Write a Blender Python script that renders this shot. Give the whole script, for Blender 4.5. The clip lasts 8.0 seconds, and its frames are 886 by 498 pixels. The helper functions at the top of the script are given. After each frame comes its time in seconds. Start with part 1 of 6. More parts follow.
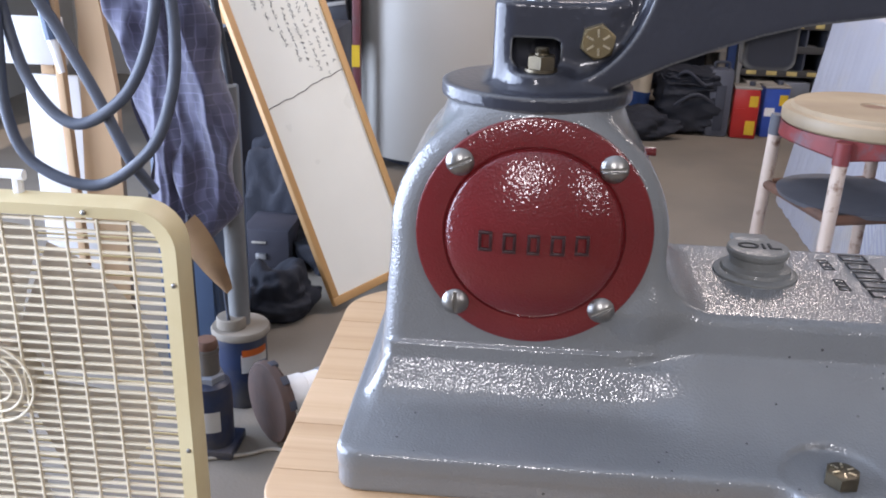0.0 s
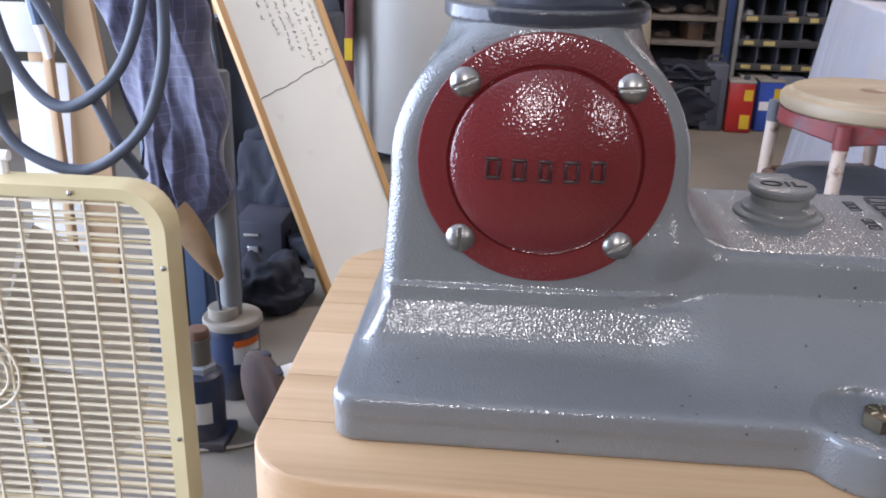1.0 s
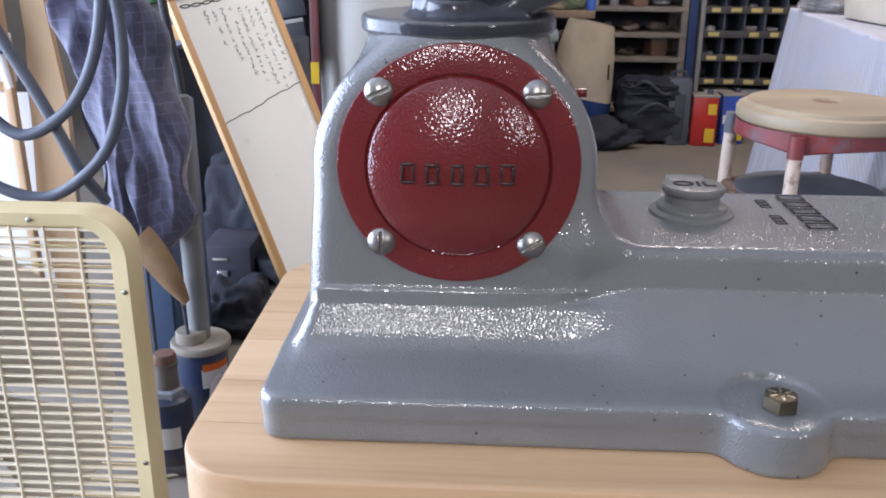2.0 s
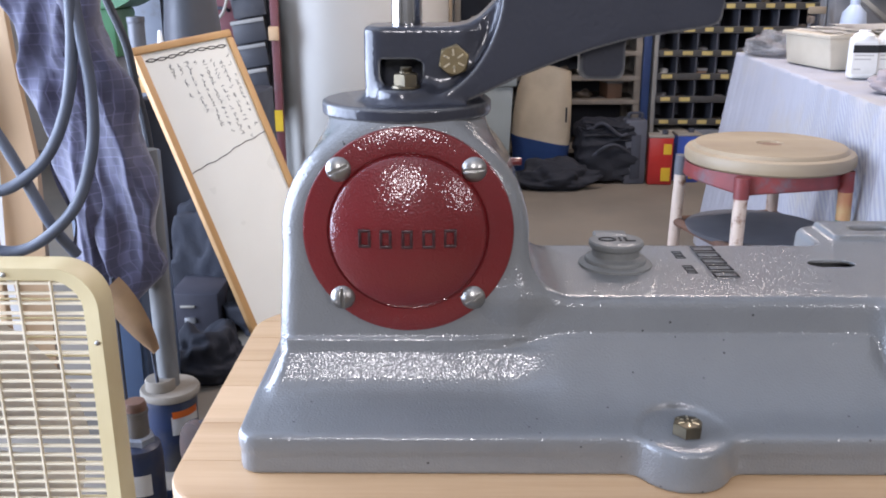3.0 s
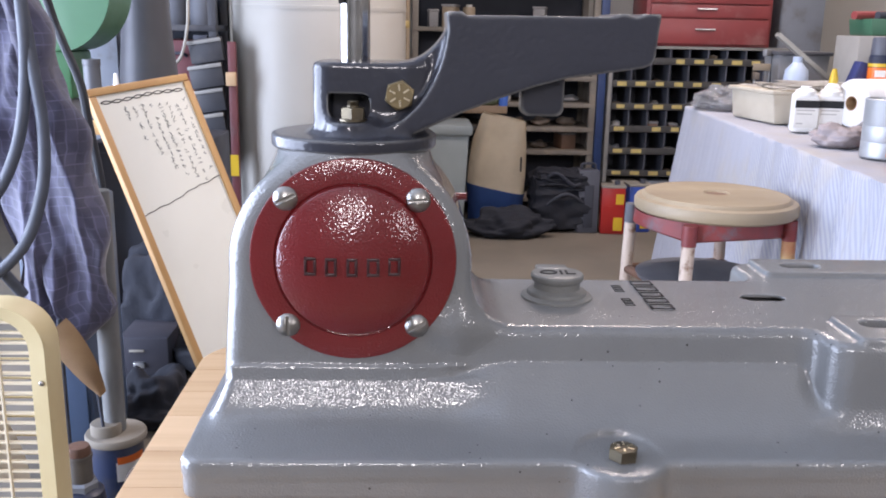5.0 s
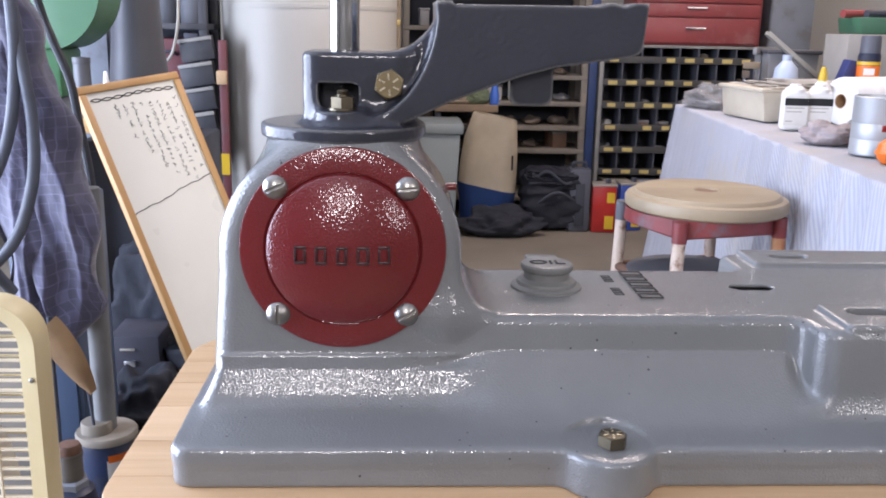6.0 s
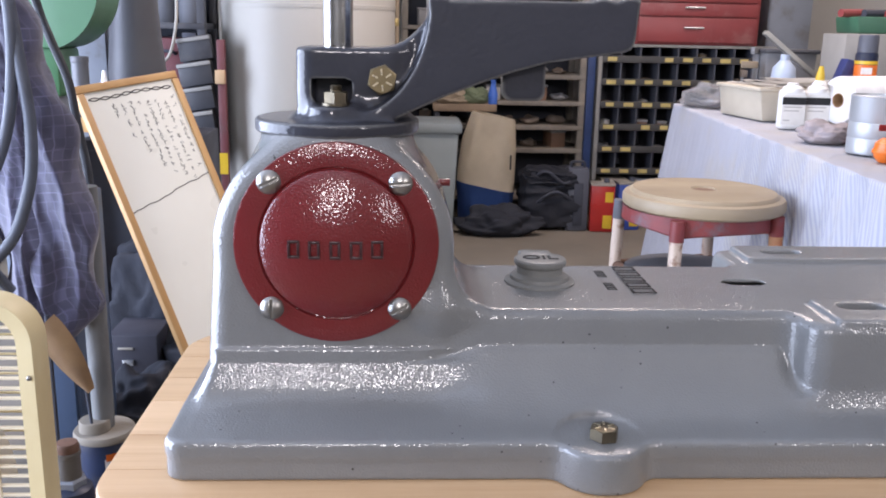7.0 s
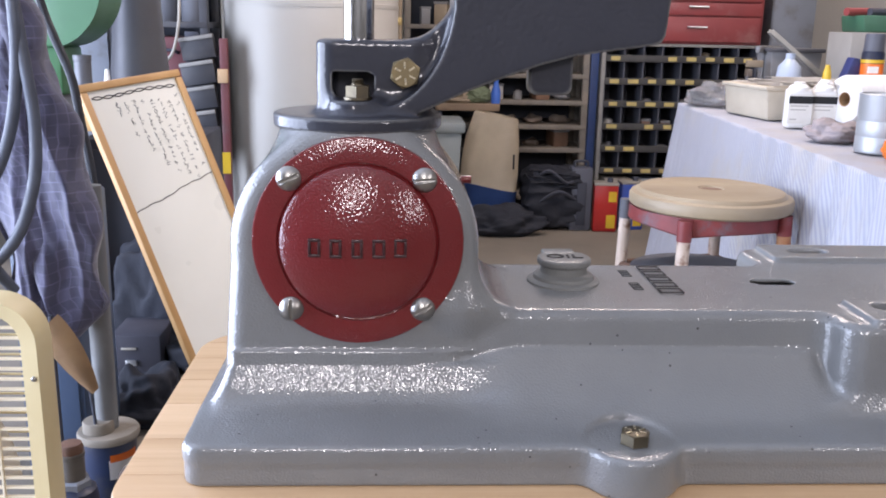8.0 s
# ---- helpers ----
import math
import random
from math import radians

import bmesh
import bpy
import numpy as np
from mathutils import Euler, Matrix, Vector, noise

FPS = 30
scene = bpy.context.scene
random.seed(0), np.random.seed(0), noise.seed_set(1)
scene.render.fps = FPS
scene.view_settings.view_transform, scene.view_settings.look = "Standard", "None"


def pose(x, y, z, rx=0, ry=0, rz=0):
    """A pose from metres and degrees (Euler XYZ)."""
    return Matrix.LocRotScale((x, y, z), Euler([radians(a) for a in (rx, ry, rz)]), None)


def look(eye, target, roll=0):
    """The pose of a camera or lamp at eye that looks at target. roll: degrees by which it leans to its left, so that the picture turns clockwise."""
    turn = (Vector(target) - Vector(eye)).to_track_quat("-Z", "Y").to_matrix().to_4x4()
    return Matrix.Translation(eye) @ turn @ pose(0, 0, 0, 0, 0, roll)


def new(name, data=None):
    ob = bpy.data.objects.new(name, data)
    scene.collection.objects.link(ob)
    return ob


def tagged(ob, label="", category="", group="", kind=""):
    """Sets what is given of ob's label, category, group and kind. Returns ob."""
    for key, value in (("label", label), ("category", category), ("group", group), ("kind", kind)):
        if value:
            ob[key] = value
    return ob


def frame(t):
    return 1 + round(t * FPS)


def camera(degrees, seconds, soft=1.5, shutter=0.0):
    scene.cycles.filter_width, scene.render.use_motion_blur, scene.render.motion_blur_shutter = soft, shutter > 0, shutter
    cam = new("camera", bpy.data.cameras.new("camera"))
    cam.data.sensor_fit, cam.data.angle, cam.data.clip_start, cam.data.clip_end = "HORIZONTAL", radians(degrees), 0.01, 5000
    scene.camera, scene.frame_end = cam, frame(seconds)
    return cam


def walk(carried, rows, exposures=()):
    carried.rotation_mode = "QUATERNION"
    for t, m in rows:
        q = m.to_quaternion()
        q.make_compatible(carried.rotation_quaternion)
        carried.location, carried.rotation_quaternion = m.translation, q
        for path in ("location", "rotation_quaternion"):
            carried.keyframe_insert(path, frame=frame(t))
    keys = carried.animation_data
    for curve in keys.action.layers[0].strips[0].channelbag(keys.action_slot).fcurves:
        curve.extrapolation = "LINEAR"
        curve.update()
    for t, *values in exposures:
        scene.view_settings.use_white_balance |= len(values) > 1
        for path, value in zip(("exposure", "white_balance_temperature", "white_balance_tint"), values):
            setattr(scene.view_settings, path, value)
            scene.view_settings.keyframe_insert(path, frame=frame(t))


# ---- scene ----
cam = camera(52.6, 8.0, soft=1.9)
EXPOSURE = 0.84
PATH = [
    (0, (-0.007, -0.354, 0.993), (-0.164, 1.504, 0.268), 1.6),
    (0.5, (-0.012, -0.34, 0.966), (-0.161, 1.518, 0.241), 1.6),
    (1, (-0.012, -0.338, 0.956), (-0.154, 1.523, 0.236), 1.5),
    (1.5, (-0.005, -0.342, 0.951), (-0.114, 1.53, 0.257), 0.8),
    (1.7, (0.003, -0.345, 0.952), (-0.103, 1.532, 0.268), 0.6),
    (2.8, (0.022, -0.393, 0.972), (-0.012, 1.507, 0.349), -0.0),
    (3, (0.022, -0.405, 0.98), (0.001, 1.506, 0.39), -0.1),
    (3.5, (0.024, -0.427, 0.989), (0.025, 1.505, 0.474), 0.2),
    (4, (0.027, -0.421, 0.981), (0.075, 1.517, 0.487), 0.8),
    (4.2, (0.028, -0.415, 0.978), (0.082, 1.521, 0.487), 0.95),
    (5.3, (0.028, -0.419, 0.97), (0.109, 1.52, 0.487), 1.15),
    (5.5, (0.03, -0.419, 0.967), (0.113, 1.52, 0.483), 1.1),
    (6, (0.029, -0.421, 0.969), (0.123, 1.518, 0.485), 1.2),
    (6.5, (0.029, -0.423, 0.968), (0.126, 1.515, 0.485), 1.2),
    (7, (0.032, -0.424, 0.967), (0.128, 1.515, 0.483), 1.2),
    (7.5, (0.031, -0.418, 0.969), (0.128, 1.52, 0.485), 1.2),
    (8, (0.021, -0.411, 0.963), (0.116, 1.527, 0.479), 1.2),
]
walk(cam, [(t, look(eye, target, roll)) for t, eye, target, roll in PATH], exposures=[(0.0, EXPOSURE - 0.10, 7080, 25), (1.7, EXPOSURE - 0.15, 7060, 25), (3.0, EXPOSURE + 0.03, 7060, 25), (5.3, EXPOSURE + 0.04, 7300, 27), (8.0, EXPOSURE + 0.04, 7300, 27)])

# ---- world and lights ----
world = bpy.data.worlds.new("sky")
scene.world = world
world.use_nodes = True
sky = world.node_tree.nodes.new("ShaderNodeTexSky")
sky.sky_type = "NISHITA"
sky.sun_disc = False
sky.sun_elevation = radians(48)
sky.sun_rotation = radians(200)
world.node_tree.links.new(sky.outputs[0], world.node_tree.nodes["Background"].inputs[0])
world.node_tree.nodes["Background"].inputs[1].default_value = 0.12


def area_lamp(name, eye, target, w, h, watts, colour):
    data = bpy.data.lights.new(name, "AREA")
    data.shape, data.size, data.size_y, data.energy, data.color = "RECTANGLE", w, h, watts, colour
    ob = new(name, data)
    ob.matrix_world = look(eye, target)
    return ob


def sun_lamp(name, strength, angle, direction, colour):
    data = bpy.data.lights.new(name, "SUN")
    data.energy, data.angle, data.color = strength, radians(angle), colour
    ob = new(name, data)
    ob.matrix_world = look((0, 0, 5), (direction[0], direction[1], 5 + direction[2]))
    return ob


sun_lamp("sun", 2.0, 0.5, (0.3, 1.0, -1.1), (1.0, 0.95, 0.86))
# daylight of the open side roller door; two rear windows assumed from cover highlights
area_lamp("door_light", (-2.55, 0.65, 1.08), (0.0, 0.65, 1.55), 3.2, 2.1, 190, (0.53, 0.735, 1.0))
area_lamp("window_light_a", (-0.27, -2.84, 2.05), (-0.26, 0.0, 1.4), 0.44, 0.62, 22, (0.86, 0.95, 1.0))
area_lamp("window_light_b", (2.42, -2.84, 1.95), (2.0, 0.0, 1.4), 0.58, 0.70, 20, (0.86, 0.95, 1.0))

# two fill lamps without a seen source, brightening the background and top faces
for fill_x, fill_y, watts in ((2.35, 2.7, 12), (0.55, 2.45, 20)):
    area_lamp("fill_light", (fill_x, fill_y, 2.60), (fill_x, fill_y, 0.0), 1.2, 0.3, watts, (1.0, 0.97, 0.92))


# ---- materials ----
def material(name):
    m = bpy.data.materials.new(name)
    m.use_nodes = True
    nt = m.node_tree
    return m, nt, nt.nodes["Principled BSDF"]


def node(nt, kind, **values):
    n = nt.nodes.new("ShaderNode" + kind)
    for k, v in values.items():
        n.inputs[k].default_value = v
    return n


def mixed(nt, fac, a, b):
    """A colour mix; fac, a, b: a socket or a value."""
    n = nt.nodes.new("ShaderNodeMix")
    n.data_type = "RGBA"
    for sock, v in ((n.inputs[0], fac), (n.inputs[6], a), (n.inputs[7], b)):
        if isinstance(v, bpy.types.NodeSocket):
            nt.links.new(v, sock)
        elif isinstance(v, (int, float)):
            sock.default_value = v
        else:
            sock.default_value = (*v, 1)
    return n.outputs[2]


def ramp(nt, fac, lo, hi):
    n = nt.nodes.new("ShaderNodeMapRange")
    n.inputs[1].default_value, n.inputs[2].default_value = lo, hi
    nt.links.new(fac, n.inputs[0])
    return n.outputs[0]


def noise_of(nt, scale, detail=3.0, stretch=None, rough=0.5):
    co = nt.nodes.new("ShaderNodeTexCoord").outputs["Object"]
    if stretch:
        mp = nt.nodes.new("ShaderNodeMapping")
        mp.inputs["Scale"].default_value = stretch
        nt.links.new(co, mp.inputs[0])
        co = mp.outputs[0]
    n = node(nt, "TexNoise", Scale=scale, Detail=detail, Roughness=rough)
    nt.links.new(co, n.inputs["Vector"])
    return n.outputs[0]


def bumped(nt, bsdf, height, strength, distance, below=None):
    b = node(nt, "Bump", Strength=strength, Distance=distance)
    nt.links.new(height, b.inputs["Height"])
    if below:
        nt.links.new(below, b.inputs["Normal"])
    nt.links.new(b.outputs[0], bsdf.inputs["Normal"])
    return b.outputs[0]


def surface(name, colour, other=None, rough=0.5, metal=0.0, scale=12.0, bump=0.1, bump_scale=90.0, bump_dist=0.002,
            coat=0.0, spread=(0.35, 0.7), stretch=None, rough_var=0.1, dirt=None, dirt_scale=6.0, dirt_range=(0.55, 0.75)):
    """A painted, cast or worn surface: two scales of colour, uneven gloss and a fine relief."""
    m, nt, b = material(name)
    other = other or tuple(c * 0.8 for c in colour)
    col = mixed(nt, ramp(nt, noise_of(nt, scale, 5.0, stretch), *spread), colour, other)
    if dirt:
        col = mixed(nt, ramp(nt, noise_of(nt, dirt_scale, 8.0, stretch, 0.65), *dirt_range), col, dirt)
    nt.links.new(col, b.inputs["Base Color"])
    r = nt.nodes.new("ShaderNodeMapRange")
    r.inputs[3].default_value, r.inputs[4].default_value = max(0.02, rough - rough_var), min(1.0, rough + rough_var)
    nt.links.new(noise_of(nt, scale * 2.3, 4.0), r.inputs[0])
    nt.links.new(r.outputs[0], b.inputs["Roughness"])
    b.inputs["Metallic"].default_value = metal
    b.inputs["Coat Weight"].default_value = coat
    b.inputs["Coat Roughness"].default_value = 0.06
    if bump:
        bumped(nt, b, noise_of(nt, bump_scale, 2.0, stretch), bump, bump_dist)
    return m


def cast_paint(name, colour, other, grain, rough, bump=0.32, coat=1.0, pits=0.0, waves=0.035, worn=None, spec=0.15, coat_rough=0.02):
    """Glossy paint over a sandy casting: orange peel in two sizes."""
    m, nt, b = material(name)
    col = mixed(nt, ramp(nt, noise_of(nt, 25, 4.0), 0.3, 0.75), colour, other)
    if pits:
        vor = node(nt, "TexVoronoi", Scale=130.0)
        nt.links.new(nt.nodes.new("ShaderNodeTexCoord").outputs["Object"], vor.inputs["Vector"])
        spot = nt.nodes.new("ShaderNodeMath")
        spot.operation = "LESS_THAN"
        spot.inputs[1].default_value = pits
        nt.links.new(vor.outputs["Distance"], spot.inputs[0])
        keep = nt.nodes.new("ShaderNodeMath")
        keep.operation = "MULTIPLY"
        nt.links.new(spot.outputs[0], keep.inputs[0])
        nt.links.new(ramp(nt, noise_of(nt, 31, 2.0), 0.51, 0.55), keep.inputs[1])
        col = mixed(nt, keep.outputs[0], col, tuple(c * 0.25 for c in colour))
    # convex edges mixed paler, for wear and the highlight along them
    if worn:
        edge = nt.nodes.new("ShaderNodeNewGeometry").outputs["Pointiness"]
        col = mixed(nt, ramp(nt, edge, 0.521, 0.578), col, worn)
    nt.links.new(col, b.inputs["Base Color"])
    b.inputs["Roughness"].default_value = rough
    b.inputs["Specular IOR Level"].default_value = spec
    b.inputs["Coat Weight"].default_value = coat
    b.inputs["Coat Roughness"].default_value = coat_rough
    first = bumped(nt, b, noise_of(nt, 120, 2.0), waves, 0.0010)
    bumped(nt, b, noise_of(nt, grain, 0.0), bump, 0.0007, first)
    nt.links.new(b.inputs["Normal"].links[0].from_socket, b.inputs["Coat Normal"])
    return m


GREY_PAINT = cast_paint("grey_machine_paint", (0.168, 0.175, 0.177), (0.149, 0.156, 0.160), 1000, 0.42, 0.31, pits=0.085, coat_rough=0.02)
# base lifted for haze; pale edge tone holds wear and painted highlight
BLACK_PAINT = cast_paint("black_machine_paint", (0.025, 0.027, 0.036), (0.030, 0.032, 0.042), 420, 0.42, 0.24, 0.5, waves=0.07, coat_rough=0.10, worn=(0.22, 0.22, 0.21))
CAP_PAINT = cast_paint("dull_grey_paint", (0.170, 0.172, 0.165), (0.140, 0.143, 0.138), 700, 0.5, 0.3, coat=0.25)
RED_PAINT = cast_paint("red_machine_paint", (0.138, 0.011, 0.0125), (0.118, 0.0095, 0.0105), 980, 0.4, 0.30)
STEEL = surface("brushed_steel", (0.34, 0.33, 0.31), (0.26, 0.25, 0.24), 0.36, 1.0, 40, 0.06, 300, 0.0005)
SHAFT_STEEL = surface("ground_steel", (0.62, 0.62, 0.62), (0.45, 0.45, 0.45), 0.16, 1.0, 30, 0.05, 200, 0.0004, stretch=(1, 1, 0.05))
ZINC_GOLD = surface("yellow_zinc", (0.235, 0.185, 0.105), (0.14, 0.115, 0.075), 0.42, 1.0, 90, 0.08, 400, 0.0005)
ZINC_GREY = surface("dull_zinc", (0.15, 0.125, 0.085), (0.10, 0.085, 0.065), 0.45, 1.0, 90, 0.08, 400, 0.0005)
MARK_METAL = surface("bright_mark", (0.72, 0.64, 0.48), None, 0.3, 1.0, 90, 0.0)
INK = surface("black_ink", (0.012, 0.012, 0.014), rough=0.8, scale=60, bump=0)
MAROON = surface("maroon_relief", (0.03, 0.008, 0.01), rough=0.35, scale=200, bump=0.1, bump_scale=600, bump_dist=0.0005)
CONCRETE = surface("concrete", (0.185, 0.157, 0.123), (0.140, 0.121, 0.097), 0.75, 0, 2.5, 0.3, 140, 0.003, dirt=(0.125, 0.115, 0.10), dirt_scale=1.3)
PLASTER = surface("plaster", (0.40, 0.38, 0.345), (0.34, 0.325, 0.30), 0.85, 0, 1.2, 0.2, 60, 0.004, dirt=(0.33, 0.3, 0.27), dirt_scale=0.8)
# tone for walls out of view, kept dark to dim reflections on the saw
BOARD_WALL = surface("dark_board_wall", (0.26, 0.235, 0.20), (0.20, 0.18, 0.155), 0.8, 0, 3, 0.15, 60, 0.003)
CEILING = surface("ceiling_paint", (0.76, 0.77, 0.78), None, 0.9, 0, 1.0, 0.1, 50, 0.003)
FAN_PLASTIC = surface("aged_cream_plastic", (0.60, 0.50, 0.29), (0.52, 0.41, 0.22), 0.45, 0, 7, 0.05, 200, 0.001, dirt=(0.5, 0.42, 0.28), dirt_range=(0.62, 0.85))
WHITE_TANK = surface("white_enamel", (0.45, 0.435, 0.395), (0.41, 0.39, 0.35), 0.5, 0, 2.0, 0.05, 30, 0.002, dirt=(0.35, 0.335, 0.30), dirt_scale=2.0, dirt_range=(0.62, 0.9))
BOARD_WHITE = surface("whiteboard_face", (0.76, 0.755, 0.68), (0.70, 0.695, 0.62), 0.3, 0, 3, 0.03, 60, 0.001)
PINE = surface("pine_frame", (0.52, 0.30, 0.12), (0.42, 0.22, 0.08), 0.55, 0, 9, 0.1, 80, 0.001, stretch=(1, 1, 0.1))


def wood_strip():
    m, nt, b = material("maple_strip")
    info = nt.nodes.new("ShaderNodeObjectInfo").outputs["Random"]
    grain = ramp(nt, noise_of(nt, 120, 8.0, (0.035, 1, 1), 0.72), 0.30, 0.74)
    col = mixed(nt, grain, (0.61, 0.41, 0.25), (0.485, 0.305, 0.165))
    streak = ramp(nt, noise_of(nt, 60, 7.0, (0.018, 1, 1), 0.68), 0.55, 0.62)
    half = nt.nodes.new("ShaderNodeMath")
    half.operation = "MULTIPLY"
    half.inputs[1].default_value = 0.24
    nt.links.new(streak, half.inputs[0])
    col = mixed(nt, half.outputs[0], col, (0.30, 0.165, 0.075))
    dark = mixed(nt, info, (1.0, 1.0, 1.0), (0.86, 0.82, 0.76))
    mul = nt.nodes.new("ShaderNodeMix")
    mul.data_type, mul.blend_type = "RGBA", "MULTIPLY"
    mul.inputs[0].default_value = 1
    nt.links.new(col, mul.inputs[6]), nt.links.new(dark, mul.inputs[7])
    nt.links.new(mul.outputs[2], b.inputs["Base Color"])
    b.inputs["Roughness"].default_value = 0.38
    bumped(nt, b, noise_of(nt, 120, 3.0, (0.08, 1, 1)), 0.1, 0.0006)
    return m


MAPLE = wood_strip()


# ---- mesh helpers ----
def mesh_object(name, me, material_, parent=None, label="", smooth=35):
    if material_:
        me.materials.append(material_)
    if smooth:
        me.shade_smooth()
        me.set_sharp_from_angle(angle=radians(smooth))
    ob = new(name, me)
    if parent:
        ob.parent = parent
    if label:
        ob["label"] = label
    return ob


def part(name, bm, material_, parent, label="", smooth=35):
    """Links a bmesh as one mesh object under a thing or a part, in the parent's space."""
    bmesh.ops.recalc_face_normals(bm, faces=bm.faces)
    me = bpy.data.meshes.new(name)
    bm.to_mesh(me)
    bm.free()
    return mesh_object(name, me, material_, parent, label, smooth)


def thing(name, at, label, category, group="", turn=0.0, kind=""):
    ob = new(name)
    ob.empty_display_size = 0.05
    ob.matrix_world = pose(*at, 0, 0, turn)
    return tagged(ob, label, category, group, kind)


def box(x0, x1, y0, y1, z0, z1, bevel=0.0, bm=None, seg=2, turn=None):
    own = bmesh.new()
    bmesh.ops.create_cube(own, size=1.0)
    for v in own.verts:
        v.co = Vector(((x0 + x1) / 2 + v.co.x * (x1 - x0), (y0 + y1) / 2 + v.co.y * (y1 - y0), (z0 + z1) / 2 + v.co.z * (z1 - z0)))
    if bevel:
        bmesh.ops.bevel(own, geom=own.edges[:], offset=bevel, segments=seg, affect="EDGES", profile=0.5)
    if turn:
        own.transform(turn)
    return join(bm, own)


def join(bm, own):
    if bm is None:
        return own
    tmp = bpy.data.meshes.new("tmp")
    own.to_mesh(tmp)
    own.free()
    bm.from_mesh(tmp)
    bpy.data.meshes.remove(tmp)
    return bm


def lathe(profile, seg=48, m=None, bm=None):
    """Turns (radius, height) pairs round z."""
    own = bmesh.new()
    rings = []
    for r, z in profile:
        if r < 1e-6:
            rings.append([own.verts.new((0, 0, z))])
        else:
            rings.append([own.verts.new((r * math.cos(2 * math.pi * i / seg), r * math.sin(2 * math.pi * i / seg), z)) for i in range(seg)])
    for a, b in zip(rings, rings[1:]):
        for i in range(seg):
            j = (i + 1) % seg
            if len(a) == 1 and len(b) == 1:
                continue
            if len(a) == 1:
                own.faces.new((a[0], b[i], b[j]))
            elif len(b) == 1:
                own.faces.new((a[i], a[j], b[0]))
            else:
                own.faces.new((a[i], a[j], b[j], b[i]))
    if len(rings[0]) > 1 and profile[0] != profile[-1]:
        own.faces.new(rings[0])
    if len(rings[-1]) > 1 and profile[0] != profile[-1]:
        own.faces.new(rings[-1])
    if m:
        own.transform(m)
    return join(bm, own)


def smooth_path(points, steps=8):
    """Points on a smooth curve through the given ones."""
    p = [Vector(q) for q in points]
    p = [2 * p[0] - p[1]] + p + [2 * p[-1] - p[-2]]
    out = []
    for i in range(1, len(p) - 2):
        for s in range(steps):
            t = s / steps
            a, b, c, d = p[i - 1:i + 3]
            out.append(0.5 * (2 * b + (c - a) * t + (2 * a - 5 * b + 4 * c - d) * t * t + (3 * b - a - 3 * c + d) * t ** 3))
    return out + [p[-2]]


def tube(points, r, seg=10, bm=None, taper=None):
    own = bmesh.new()
    pts = [Vector(q) for q in points]
    rings, up = [], Vector((0.01, 0.02, 1))
    for i, q in enumerate(pts):
        way = (pts[min(i + 1, len(pts) - 1)] - pts[max(i - 1, 0)]).normalized()
        side = way.cross(up)
        if side.length < 1e-3:
            side = way.cross(Vector((1, 0, 0)))
        side.normalize()
        up = side.cross(way).normalized()
        rr = r if taper is None else r + (taper - r) * i / (len(pts) - 1)
        rings.append([own.verts.new(q + rr * (math.cos(2 * math.pi * k / seg) * side + math.sin(2 * math.pi * k / seg) * up)) for k in range(seg)])
    for a, b in zip(rings, rings[1:]):
        for k in range(seg):
            own.faces.new((a[k], a[(k + 1) % seg], b[(k + 1) % seg], b[k]))
    own.faces.new(rings[0]), own.faces.new(rings[-1])
    return join(bm, own)


def prism(outline, y0, y1, bevel=0.0, bm=None):
    """Extrudes an outline of (x, z) pairs from y0 to y1."""
    own = bmesh.new()
    a = [own.verts.new((x, y0, z)) for x, z in outline]
    b = [own.verts.new((x, y1, z)) for x, z in outline]
    own.faces.new(a), own.faces.new(b)
    for i in range(len(a)):
        j = (i + 1) % len(a)
        own.faces.new((a[i], a[j], b[j], b[i]))
    if bevel:
        bmesh.ops.bevel(own, geom=own.edges[:], offset=bevel, segments=2, affect="EDGES", profile=0.5)
    return join(bm, own)


# ---- cast shapes as distance fields, meshed on a grid ----
def smin(a, b, k):
    h = np.clip(0.5 + 0.5 * (b - a) / k, 0, 1)
    return b + (a - b) * h - k * h * (1 - h)


def smax(a, b, k):
    return -smin(-a, -b, k)


def d_rect(x, y, x0, x1, y0, y1, r):
    qx = np.abs(x - (x0 + x1) / 2) - ((x1 - x0) / 2 - r)
    qy = np.abs(y - (y0 + y1) / 2) - ((y1 - y0) / 2 - r)
    return np.hypot(np.maximum(qx, 0), np.maximum(qy, 0)) + np.minimum(np.maximum(qx, qy), 0) - r


def d_slab(d2, z, z0, z1, r):
    a, b = d2 + r, np.abs(z - (z0 + z1) / 2) - ((z1 - z0) / 2 - r)
    return np.minimum(np.maximum(a, b), 0) + np.hypot(np.maximum(a, 0), np.maximum(b, 0)) - r


def d_polygon(x, y, pts):
    d, s = np.full(np.broadcast(x, y).shape, 1e9, np.float32), np.ones(np.broadcast(x, y).shape, np.float32)
    for (ax, ay), (bx, by) in zip(pts, pts[1:] + pts[:1]):
        ex, ey, wx, wy = bx - ax, by - ay, x - ax, y - ay
        t = np.clip((wx * ex + wy * ey) / (ex * ex + ey * ey), 0, 1)
        d = np.minimum(d, (wx - ex * t) ** 2 + (wy - ey * t) ** 2)
        c1, c2, c3 = y >= ay, y < by, ex * wy > ey * wx
        s = np.where((c1 & c2 & c3) | (~c1 & ~c2 & ~c3), -s, s)
    return s * np.sqrt(d)


